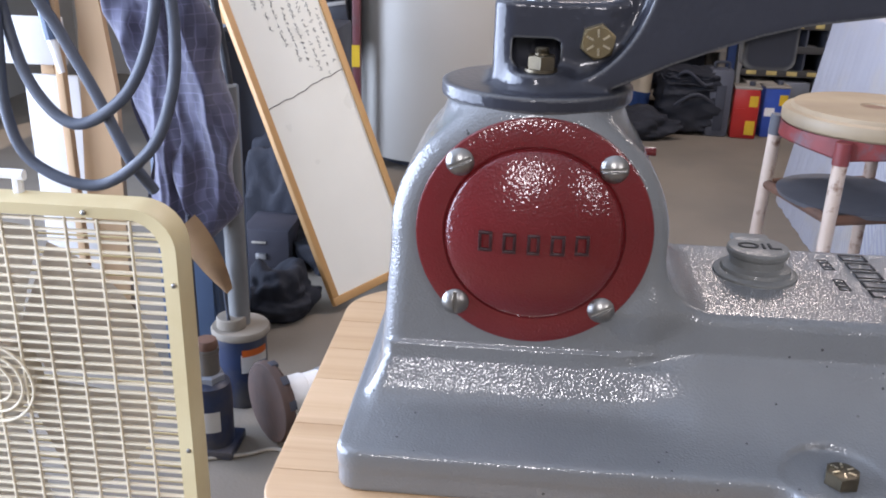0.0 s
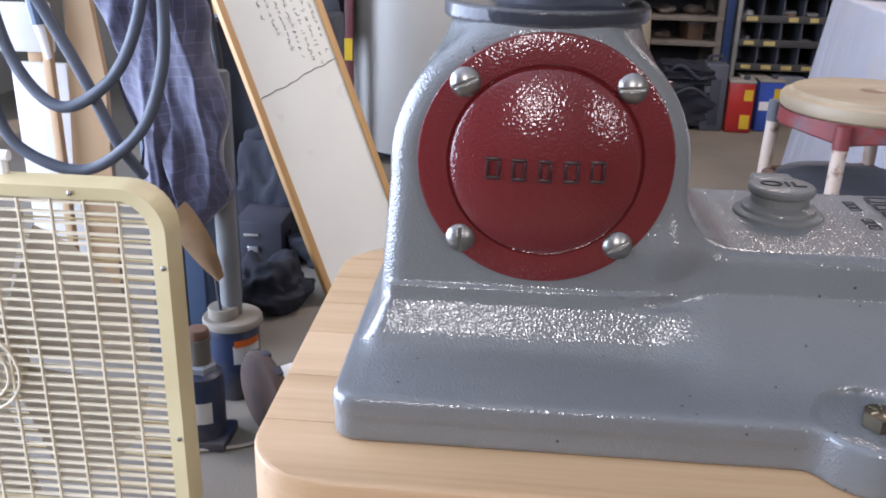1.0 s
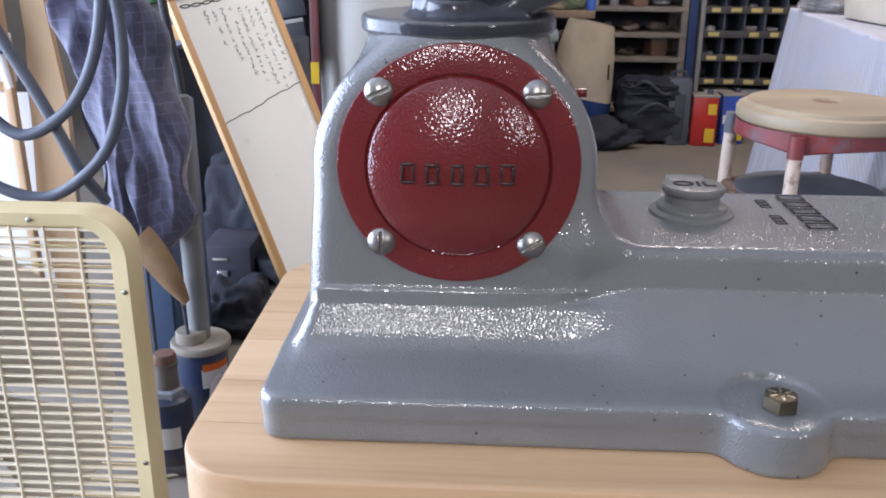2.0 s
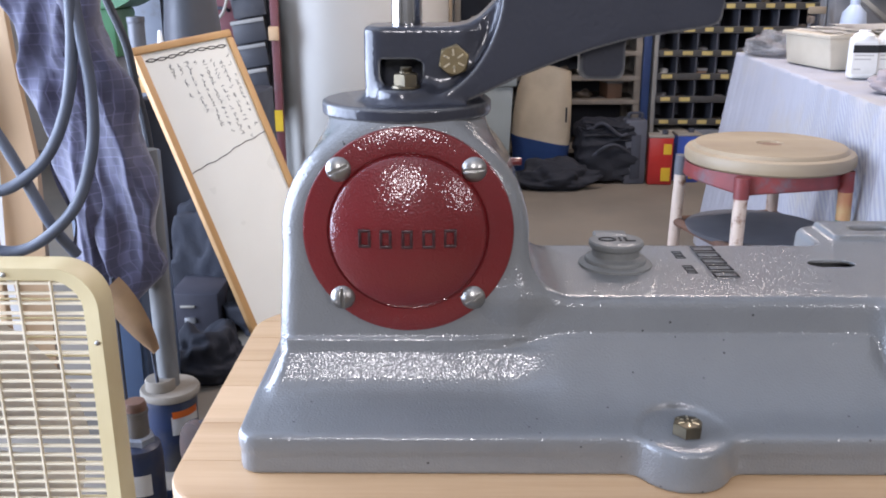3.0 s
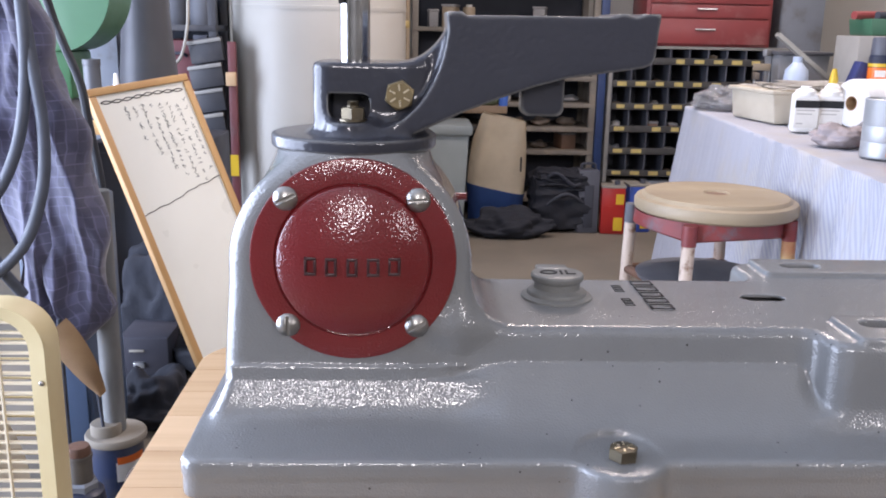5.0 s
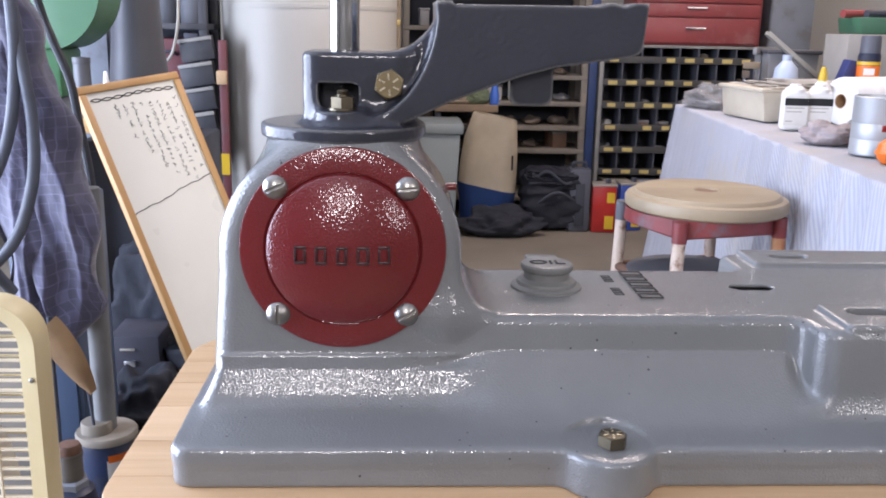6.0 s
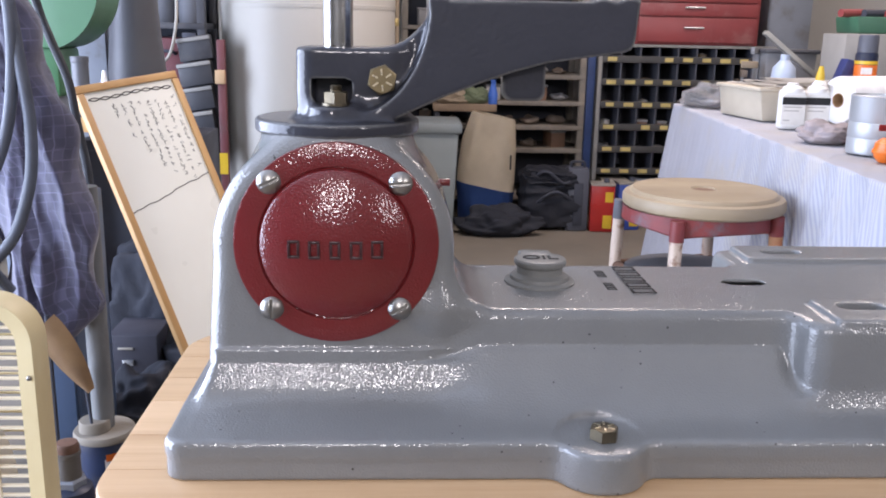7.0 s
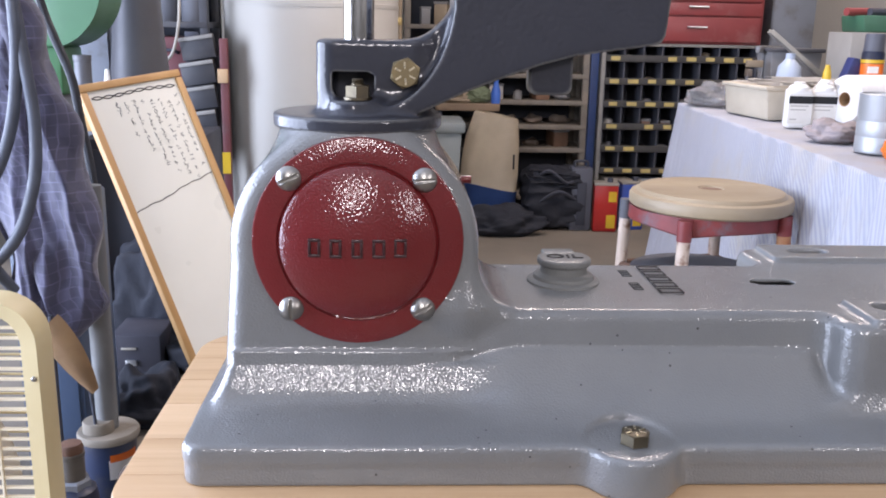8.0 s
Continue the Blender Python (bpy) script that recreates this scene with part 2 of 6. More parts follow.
def field_mesh(name, field, lo, hi, h):
    """A smooth mesh of the surface on which the field is zero."""
    ax = [np.arange(a, b + h, h, dtype=np.float32) for a, b in zip(lo, hi)]
    v = field(ax[0][:, None, None], ax[1][None, :, None], ax[2][None, None, :]).astype(np.float32)
    v = np.broadcast_to(v, tuple(len(a) for a in ax))
    n = [len(a) - 1 for a in ax]
    inside = v < 0
    count = np.zeros(n, np.int8)
    for c in np.ndindex(2, 2, 2):
        count += inside[c[0]:c[0] + n[0], c[1]:c[1] + n[1], c[2]:c[2] + n[2]]
    cells = np.argwhere((count > 0) & (count < 8))
    index = np.full(n, -1, np.int64)
    index[tuple(cells.T)] = np.arange(len(cells))
    total, hits = np.zeros((len(cells), 3)), np.zeros(len(cells))
    for axis in range(3):
        for c in np.ndindex(2, 2):
            o = np.insert(np.array(c), axis, 0)
            e = o.copy()
            e[axis] = 1
            a, b = v[tuple((cells + o).T)], v[tuple((cells + e).T)]
            cross = (a < 0) != (b < 0)
            t = np.where(cross, a / np.where(cross, a - b, 1), 0)
            p = np.repeat(o[None].astype(float), len(cells), 0)
            p[:, axis] = t
            total += p * cross[:, None]
            hits += cross
    verts = np.array(lo) + (cells + total / hits[:, None]) * h
    quads = []
    for axis in range(3):
        a = [slice(1, m) for m in n]
        b = list(a)
        a[axis], b[axis] = slice(0, n[axis]), slice(1, n[axis] + 1)
        first, second = inside[tuple(a)], inside[tuple(b)]
        at = np.argwhere(first != second)
        flip = first[tuple(at.T)]
        off = np.ones(3, int)
        off[axis] = 0
        at = at + off
        u, w = [(1, 2), (2, 0), (0, 1)][axis]
        ids = []
        for du, dw in ((-1, -1), (0, -1), (0, 0), (-1, 0)):
            q = at.copy()
            q[:, u] += du
            q[:, w] += dw
            ids.append(index[tuple(q.T)])
        ids = np.stack(ids, 1)
        quads.append(np.where(flip[:, None], ids, ids[:, ::-1]))
    me = bpy.data.meshes.new(name)
    me.from_pydata(verts.tolist(), [], np.concatenate(quads).tolist())
    return me

# ---- the room ----
def wall(name, bm, material_):
    return tagged(part(name, bm, material_, None, smooth=0), kind="structure")


wall("floor", box(-2.7, 3.4, -3.0, 4.8, -0.1, 0.0), CONCRETE)
wall("ceiling", box(-2.7, 3.4, -3.0, 4.8, 2.7, 2.8), CEILING)
wall("wall_north", box(-2.7, 3.4, 4.7, 4.8, 0.0, 2.7), PLASTER)
wall("wall_east", box(3.3, 3.4, -2.88, 4.7, 0.0, 2.7), BOARD_WALL)
# unseen rear wall, set where the two window lamps stand
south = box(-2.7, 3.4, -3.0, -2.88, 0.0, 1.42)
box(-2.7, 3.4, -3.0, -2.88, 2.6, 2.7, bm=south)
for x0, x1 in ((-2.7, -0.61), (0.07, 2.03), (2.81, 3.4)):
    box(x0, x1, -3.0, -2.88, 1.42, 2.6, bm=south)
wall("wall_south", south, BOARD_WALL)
west = box(-2.7, -2.6, 2.30, 4.7, 0.0, 2.7)
box(-2.7, -2.6, -2.88, -1.0, 0.0, 2.7, bm=west)
box(-2.7, -2.6, -1.0, 2.30, 2.15, 2.7, bm=west)
wall("wall_west", west, PLASTER)
ground = tagged(part("ground", box(-400, -2.7, -400, 400, -0.1, -0.02), CONCRETE, None, smooth=0), kind="structure")

# ---- the bench board ----
TOP = 0.760
bench = thing("workbench", (0.3, 0.05, 0.0), "pale maple butcher block bench with rounded corners", "workbench")
board_x0, board_x1, board_y0, board_y1 = -0.107, 0.78, -0.072, 0.168
under = box(board_x0 + 0.02, board_x1 - 0.02, board_y0 + 0.02, board_y1 - 0.02, TOP - 0.10, TOP - 0.05, 0.003)
under.transform(Matrix.Translation((-0.3, -0.05, 0)))
part("apron", under, PINE, bench, "pine apron")
for lx in (board_x0 + 0.06, board_x1 - 0.06):
    for ly in (board_y0 + 0.045, board_y1 - 0.045):
        leg = box(lx - 0.025, lx + 0.025, ly - 0.02, ly + 0.02, 0.0, TOP - 0.10, 0.003)
        leg.transform(Matrix.Translation((-0.3, -0.05, 0)))
        part("leg", leg, PINE, bench)


def board_strip(y0, y1):
    """One glued strip of the board, cut by the board's rounded corners."""
    r = 0.034
    n = 9
    ys = [y0 + (y1 - y0) * i / n for i in range(n + 1)]

    def inset(y):
        e = max(board_y0 + r - y, y - (board_y1 - r), 0.0)
        return r - math.sqrt(max(r * r - e * e, 0.0))
    line = [(board_x0 + inset(y), y) for y in ys] + [(board_x1 - inset(y), y) for y in reversed(ys)]
    bm = bmesh.new()
    c = 0.0022
    front, back = y0 <= board_y0 + 1e-6, y1 >= board_y1 - 1e-6

    def ring(z, d):
        out = []
        for x, y in line:
            dx = d if x < 0.3 else -d
            dy = d if front and y < y0 + 0.004 else (-d if back and y > y1 - 0.004 else 0)
            out.append(bm.verts.new((x + dx - 0.3, y + dy - 0.05, z)))
        return out
    rings = [ring(TOP - 0.05, 0), ring(TOP - c, 0), ring(TOP - c * 0.3, c * 0.3), ring(TOP, c)]
    for a, b in zip(rings, rings[1:]):
        for i in range(len(a)):
            bm.faces.new((a[i], a[(i + 1) % len(a)], b[(i + 1) % len(a)], b[i]))
    bm.faces.new(rings[0]), bm.faces.new(rings[-1])
    return bm


cuts = [board_y0, -0.031, 0.006, 0.049, 0.083, 0.118, 0.146, board_y1]
for a, b in zip(cuts, cuts[1:]):
    part("strip", board_strip(a, b - 0.0004), MAPLE, bench, smooth=30)

# ---- the saw base ----
saw = thing("scroll_saw_base", (0.0, 0.0, TOP), "grey painted cast iron scroll saw base bolted to a maple board", "saw base")
IN_SAW = Matrix.Translation((0, 0, -TOP))

# heights of the flared flank across the casting: under the housing, along the bar, under the wide pads
def flank(points, soft=9):
    """A smooth height line through (y, z) pairs, as samples from the rim inwards."""
    ys = np.linspace(-0.046, 0.020, 661)
    zs = np.interp(ys, [p[0] for p in points], [p[1] for p in points])
    pad = np.pad(zs, soft, mode="edge")
    zs = np.convolve(pad, np.ones(2 * soft + 1) / (2 * soft + 1), "valid")
    return ys, zs, 1.0 / np.hypot(1.0, np.gradient(zs, ys))


FLANK_HOUSE = flank([(-0.042, 0.7790), (-0.025, 0.7800), (-0.015, 0.7808), (-0.009, 0.7820), (-0.0055, 0.7834), (-0.003, 0.7852), (-0.0015, 0.7871), (-0.0004, 0.7890), (0.0046, 0.8008), (0.020, 0.8008)])
FLANK_BAR = flank([(-0.042 + 0.0495 * u, 0.7788 + 0.0276 * (0.12 * u + 0.88 * u ** 3.2)) for u in np.linspace(0, 1, 40)] + [(0.020, 0.8064)], 10)
FLANK_PAD = flank([(-0.042, 0.7790), (-0.030, 0.7796), (-0.023, 0.7803), (-0.0185, 0.7814), (-0.016, 0.7830), (-0.0122, 0.7900), (0.020, 0.7905)])


def smooth01(v, a, b):
    t = np.clip((v - a) / (b - a), 0, 1)
    return t * t * (3 - 2 * t)


def below_flank(y, z, line):
    ys, zs, lean = line
    return (z - np.interp(y, ys, zs)) * np.interp(y, ys, lean)


BOSSES = [(cx, cy) for cx in (0.1278, 0.57) for cy in (-0.0370, 0.184)]


def casting(x, y, z):
    m = np.minimum(y, 0.147 - y)                       # the section is alike on both flanks
    house_w = 1 - smooth01(x, 0.046, 0.080)
    pad_w = smooth01(x, 0.226, 0.248) * (1 - smooth01(x, 0.41, 0.435))
    outline = d_rect(x, y, -0.0765, 0.66, -0.0432, 0.1902, 0.010)
    flange2 = outline
    for cx, cy in BOSSES:
        flange2 = smin(flange2, np.hypot(x - cx, y - cy) - 0.0214 - 0.05 * np.clip(0.780 - z, 0, 0.03), 0.0065)
    flange = d_slab(flange2, z, 0.74, 0.7797, 0.0028)
    # the flared skirt, front, back and at the ends
    cross = below_flank(m, z, FLANK_HOUSE) * house_w + (1 - house_w) * (below_flank(m, z, FLANK_BAR) * (1 - pad_w) + below_flank(m, z, FLANK_PAD) * pad_w)
    run = np.minimum(x + 0.0755, 0.659 - x)
    rise = 0.779 + 0.0285 * (0.28 * np.clip(run / 0.0150, 0, 1) + 0.72 * np.clip(run / 0.0150, 0, 1) ** 2.2) + 1.6 * np.maximum(run - 0.0150, 0)
    skirt = smax(cross, (z - rise) * 0.50, 0.007)
    skirt = smax(skirt, outline, 0.002)
    skirt = np.maximum(skirt, np.maximum(z - 0.8075, 0.772 - z))
    body = smin(flange, skirt, 0.0025)
    # the bar, its wide part with two raised strips
    slope = 0.10 * (0.826 - z)
    bar2 = d_rect(x, y, 0.040, 0.645, 0.0112 - slope, 0.1055 + slope, 0.010)
    wide2 = d_rect(x, y, 0.2375, 0.425, -0.0110 - 0.4 * slope, 0.1480 + 0.5 * slope, 0.012)
    bar = d_slab(smin(bar2, wide2, 0.012), z, 0.775, 0.826, 0.0048)
    for y0, y1 in ((-0.0100, 0.028), (0.112, 0.147)):
        bar = smin(bar, d_slab(d_rect(x, y, 0.2505, 0.415, y0, y1, 0.004), z, 0.815, 0.8290, 0.0012), 0.0015)
    # the housing with its neck
    wide_z = 0.0005 + 0.004 * np.clip((0.85 - z) / 0.05, 0, 1)
    arch = np.minimum(np.hypot(x + 0.001, z - 0.857) - 0.0605, np.maximum(np.abs(x + 0.001) - 0.0600 - wide_z, z - 0.857))
    sink = 0.0050 * smooth01(x, 0.020, 0.090) * np.clip((0.834 - z) / 0.02, 0, 1)
    house = d_slab(arch, y - sink, 0.0065, 0.092, 0.0105)
    house = np.maximum(house, 0.788 - z)
    neck = d_slab(np.hypot(x + 0.001, y - 0.047) - 0.0385, z, 0.85, 0.9128, 0.002)
    house = smin(house, neck, 0.012)
    # the raised foot of the housing: a chamfered lip over a short upright band
    lip_in = 0.0045 + sink + 0.26 * np.clip(z - 0.8030, 0, 0.01) + 0.0030 * smooth01(x, 0.045, 0.062)
    lip = np.maximum(np.maximum(lip_in - y, y - 0.06), np.maximum(np.maximum(z - 0.8070, 0.790 - z), np.maximum(-0.0605 - x, x - 0.064)))
    thin_in = 0.0047 + sink + 0.0034 * smooth01(x, 0.050, 0.080)
    thin = np.maximum(np.maximum(thin_in - y, y - 0.06), np.maximum(np.abs(z - 0.8062) - 0.0008, np.maximum(-0.0600 - x, x - 0.082)))
    d = smin(bar, house, 0.003 + 0.023 * np.clip((z - 0.812) / 0.016, 0, 1))
    d = smin(d, body, 0.0022 + 0.0012 * smooth01(x, 0.058, 0.090))
    d = smin(d, np.minimum(lip, thin), 0.0009)
    # flat seat round each foot bolt
    for cx, cy in BOSSES:
        cut = np.maximum(np.hypot(x - cx, y - cy) - 0.0205, 0.7799 - z)
        d = smax(d, -cut, 0.0016)
    # slots
    for cx, cy in ((0.2315, 0.068), (0.274, 0.014), (0.279, 0.130), (0.345, 0.068)):
        slot = d_rect(x, y, cx - 0.0125, cx + 0.0125, cy - 0.0055, cy + 0.0055, 0.0055)
        d = np.maximum(d, -np.maximum(slot, 0.766 - z))
        d = np.maximum(d, -np.maximum(slot - 0.007, np.maximum(z - 0.8238, 0.77 - z)))
    hollow = np.maximum(np.minimum(d_rect(x, y, 0.10, 0.62, 0.030, 0.092, 0.01), d_rect(x, y, 0.256, 0.405, 0.008, 0.135, 0.008)), z - 0.8215)
    d = np.maximum(d, -hollow)
    return np.maximum(d, 0.7602 - z)


me = field_mesh("casting", casting, (-0.085, -0.066, 0.757), (0.675, 0.214, 0.918), 0.0013)
me.transform(IN_SAW)
body = mesh_object("casting", me, GREY_PAINT, saw, smooth=60)

ROUND_FRONT = Matrix.Translation((0.001, 0.0066, 0.862 - TOP)) @ Matrix.Rotation(radians(90), 4, "X")
dome = [(0.0, 0.0134)]
for i in range(1, 17):
    r = 0.0362 * i / 16
    dome.append((r, 0.0056 + 0.0078 * (1 - (r / 0.0362) ** 2.3)))
profile = dome + [(0.0368, 0.0051), (0.0372, 0.0043), (0.0374, 0.0026), (0.0378, 0.0022), (0.0383, 0.0024), (0.0386, 0.0034), (0.0492, 0.0034), (0.0500, 0.0030), (0.0503, 0.0022), (0.0503, 0.0)]
cover = part("cover_plate", lathe(profile, 128, ROUND_FRONT), RED_PAINT, saw, "dark red domed gear cover")


def dome_y(r):
    return 0.0066 - (0.0056 + 0.0078 * (1 - (r / 0.0362) ** 2.3))


# plain raised marks where the maker's name stands
def hollow_bar(x0, x1, y0, y1, z0, z1, t):
    """A small raised rectangle with an open middle, upright in x and z."""
    bm = box(x0, x1, y0, y1, z0, z0 + t, t * 0.25)
    for b in ((x0, x1, z1 - t, z1), (x0, x0 + t, z0 + t, z1 - t), (x1 - t, x1, z0 + t, z1 - t)):
        box(b[0], b[1], y0, y1, b[2], b[3], t * 0.25, bm)
    return bm


for i, w in enumerate((0.0058, 0.0056, 0.0052, 0.0060, 0.0060)):
    cx = -0.0190 + i * 0.0100
    y = dome_y(abs(cx))
    part("raised_mark", hollow_bar(cx - w / 2, cx + w / 2, y - 0.0009, y + 0.003, 0.8572 - TOP, 0.8660 - TOP, 0.0013), MAROON, cover)


def screw_field(x, y, z):
    ball = np.hypot(np.hypot(x, y), z + 0.0042) - 0.0074
    head = np.maximum(np.maximum(ball, np.hypot(x, y) - 0.0060), -z)
    return np.maximum(head, -np.maximum(np.abs(y) - 0.00075, 0.0012 - z)) + 0 * x


screw_me = field_mesh("screw", screw_field, (-0.0072, -0.0072, -0.0008), (0.0072, 0.0072, 0.0046), 0.00022)
screw_me.materials.append(STEEL)
screw_me.shade_smooth()
screw_me.set_sharp_from_angle(angle=radians(40))
for sx, sz, turn in ((-1, 1, 24), (1, 1, 4), (-1, -1, 92), (1, -1, 30)):
    screw = new("screw", screw_me)
    screw.parent = cover
    screw.matrix_local = Matrix.Translation((sx * 0.0316 + 0.0005, 0.0034, 0.861 + sz * 0.0316 - TOP)) @ Matrix.Rotation(radians(90), 4, "X") @ Matrix.Rotation(radians(turn), 4, "Z")
    screw["label"] = "slotted round-head steel screw"


def hex_head(flat, height, washer=0.0):
    """A hexagon with a round chamfer on its corners."""
    r = flat / math.sqrt(3)
    inner, sides = flat / 2 * 0.97, 48
    own = bmesh.new()

    def edge(a):
        return r * math.cos(math.pi / 6) / math.cos((a % (math.pi / 3)) - math.pi / 6)
    rings = []
    for z, scale in ((0.0, 1.0), (height, 1.0)):
        ring = []
        for i in range(sides):
            a = 2 * math.pi * i / sides
            q = edge(a)
            drop = max(0.0, q - inner) * 0.6 if scale and z else 0.0
            ring.append(own.verts.new((q * math.cos(a), q * math.sin(a), z - drop)))
        rings.append(ring)
    rings.append([own.verts.new((inner * 0.985 * math.cos(2 * math.pi * i / sides), inner * 0.985 * math.sin(2 * math.pi * i / sides), height)) for i in range(sides)])
    for p, q in zip(rings, rings[1:]):
        for i in range(sides):
            own.faces.new((p[i], p[(i + 1) % sides], q[(i + 1) % sides], q[i]))
    own.faces.new(rings[0]), own.faces.new(rings[-1])
    if washer:
        lathe([(washer, -0.0012), (washer, 0.0), (0, 0.0)], 32, bm=own)
    return own


def grade_marks(owner, flat, height):
    """Six short rays raised on the head of a bolt."""
    r = flat / math.sqrt(3)
    for i in range(6):
        ray = box(r * 0.30, r * 0.72, -0.00042, 0.00042, height - 0.0002, height + 0.0004)
        ray.transform(Matrix.Rotation(radians(60 * i + 14), 4, "Z"))
        part("grade_mark", ray, MARK_METAL, owner)


foot_bolt = part("foot_bolt", hex_head(0.0122, 0.0056), ZINC_GREY, saw, "dull yellow zinc hex bolt", 20)
foot_bolt.matrix_local = Matrix.Translation((0.1288, -0.0392, 0.7799 - TOP)) @ Matrix.Rotation(radians(10), 4, "Z")
grade_marks(foot_bolt, 0.0122, 0.0056)

# ---- oil cap ----
CAP_AT = Matrix.Translation((0.1117, 0.0665, 0.826 - TOP)) @ Matrix.Diagonal((0.98, 0.98, 0.88, 1))
cap_rings = [(0.0, 0.0162), (0.0130, 0.0162), (0.0144, 0.0158), (0.0151, 0.0148), (0.0151, 0.0128), (0.0144, 0.0114), (0.0133, 0.0108), (0.0131, 0.0064), (0.0142, 0.0056), (0.0166, 0.0048), (0.0170, 0.0040), (0.0172, 0.0026), (0.0194, 0.0020), (0.0203, 0.0012), (0.0207, -0.003)]
cap = part("oil_cap", lathe(cap_rings, 56, CAP_AT), CAP_PAINT, saw, "grey painted oil filler cap")
lug = box(-0.0105, 0.0080, 0.006, 0.0185, 0.0122, 0.0163, 0.0012)
lug.transform(CAP_AT)
part("cap_lug", lug, CAP_PAINT, cap)


def text_mesh(word, size, depth, m, name, material_, parent):
    cu = bpy.data.curves.new(name, "FONT")
    cu.body, cu.size, cu.extrude, cu.align_x, cu.align_y = word, size, depth, "CENTER", "CENTER"
    tmp = new(name, cu)
    me_ = bpy.data.meshes.new_from_object(tmp.evaluated_get(bpy.context.evaluated_depsgraph_get()))
    bpy.data.objects.remove(tmp)
    me_.transform(m)
    return mesh_object(name, me_, material_, parent, smooth=0)


text_mesh("OiL", 0.0108, 0.0003, Matrix.Translation((0.1114, 0.0655, 0.8404 - TOP)) @ Matrix.Diagonal((1.25, 0.95, 1, 1)), "lettering", INK, cap)

# plain raised bars where the maker's name and the model line stand
for i in range(5):
    c = 0.0930 - 0.0115 * i
    bar_ = hollow_bar(0.1605, 0.1735, 0.0, 0.0006, c - 0.0042, c + 0.0042, 0.0010)
    bar_.transform(Matrix.Translation((0, 0, 0.8270 - TOP)) @ Matrix.Rotation(radians(-90), 4, "X"))
    part("raised_bar", bar_, INK, saw)
for c, n in ((0.0830, 3), (0.0570, 3)):
    for k in range(n):
        q = c + 0.0048 * (k - 1)
        thin = hollow_bar(0.1478, 0.1534, 0.0, 0.0005, q - 0.0018, q + 0.0018, 0.0007)
        thin.transform(Matrix.Translation((0, 0, 0.8263 - TOP)) @ Matrix.Rotation(radians(-90), 4, "X"))
        part("raised_bar", thin, INK, saw)

# ---- the black bracket ----
ARM_OUT = [(0.0052, 0.9175), (0.020, 0.9175), (0.036, 0.9248), (0.053, 0.9328), (0.072, 0.9402), (0.087, 0.9455), (0.104, 0.9502), (0.1395, 0.9555), (0.1440, 0.9570), (0.1458, 0.9600), (0.1475, 0.9812), (0.1390, 0.9812), (0.1372, 0.9797), (0.1330, 0.9797), (0.1325, 0.9810), (0.1265, 0.9810), (0.1245, 0.9795), (0.054, 0.9790), (0.0525, 0.9806), (0.0445, 0.9806)]
for i in range(1, 13):
    a = math.pi / 2 * i / 13
    ARM_OUT.append((0.0055 + 0.040 * math.cos(a), 0.978 - 0.0550 * math.sin(a)))


def bracket_field(x, y, z):
    disc = d_slab(np.hypot(x + 0.001, y - 0.047) - 0.0422, z, 0.9129, 0.9200, 0.0015)
    block = d_slab(d_rect(x, y, -0.0208, 0.0350, 0.0275, 0.0745, 0.010), z, 0.910, 0.9555, 0.0025)
    arm2 = d_polygon(x, z, ARM_OUT)
    web = d_slab(arm2, y, 0.0195, 0.064, 0.0012)
    fill = d_slab(np.maximum(np.maximum(0.030 - x, x - 0.0470), np.maximum(z - 0.970 + (0.0455 - x) * 0.95, 0.926 + 0.7 * (x - 0.030) - z)), y, 0.031, 0.060, 0.002)
    lug_ = d_slab(d_rect(x, z, 0.0828, 0.1043, 0.9308, 0.965, 0.004), y, 0.030, 0.041, 0.0012)
    d = smin(disc, block, 0.006)
    d = smin(d, smin(web, fill, 0.005), 0.0015 + 0.0080 * (1 - smooth01(x, 0.012, 0.034)) + 0.0065 * smooth01(z, 0.930, 0.940))
    d = np.minimum(d, lug_)
    seat = d_slab(np.hypot(x + 0.0015, y - 0.026) - 0.0115, z, 0.915, 0.9275, 0.002)
    pocket = d_slab(d_rect(x, z, -0.0125, 0.0090, 0.9225, 0.9405, 0.0015) + 0.35 * np.clip(x - 0.004, 0, 1), y, 0.0, 0.046, 0.001)
    d = smin(np.maximum(d, -pocket), seat, 0.007)
    return np.maximum(d, 0.9130 - z)


me = field_mesh("bracket", bracket_field, (-0.048, 0.000, 0.909), (0.152, 0.094, 0.986), 0.0010)
me.transform(IN_SAW)
bracket = mesh_object("bracket", me, BLACK_PAINT, saw, "glossy black cast bracket with an arm", smooth=60)
shaft_bm = lathe([(0.0075, 0.952), (0.0075, 0.9886), (0.0070, 0.9893), (0, 0.9893)], 48, Matrix.Translation((-0.0005, 0.050, -TOP)))
shaft = part("shaft", shaft_bm, SHAFT_STEEL, bracket, "bright ground steel shaft")
# nothing is cut: a dark inlay paints the shade of the shaft's notch
part("notch", box(-0.0083, -0.0056, 0.0424, 0.0462, 0.9835 - TOP, 0.9858 - TOP, 0.0003), INK, shaft, "dark inlay drawn for the shade in a cut")
bolt_at = Matrix.Translation((0.0225, 0.0275, 0.9405 - TOP)) @ Matrix.Rotation(radians(90), 4, "X") @ Matrix.Rotation(radians(20), 4, "Z")
bolt = part("bolt", hex_head(0.0130, 0.0055), ZINC_GOLD, bracket, "yellow zinc hex bolt", 20)
bolt.matrix_local = bolt_at
grade_marks(bolt, 0.0130, 0.0055)
nut = hex_head(0.0106, 0.0056, 0.0068)
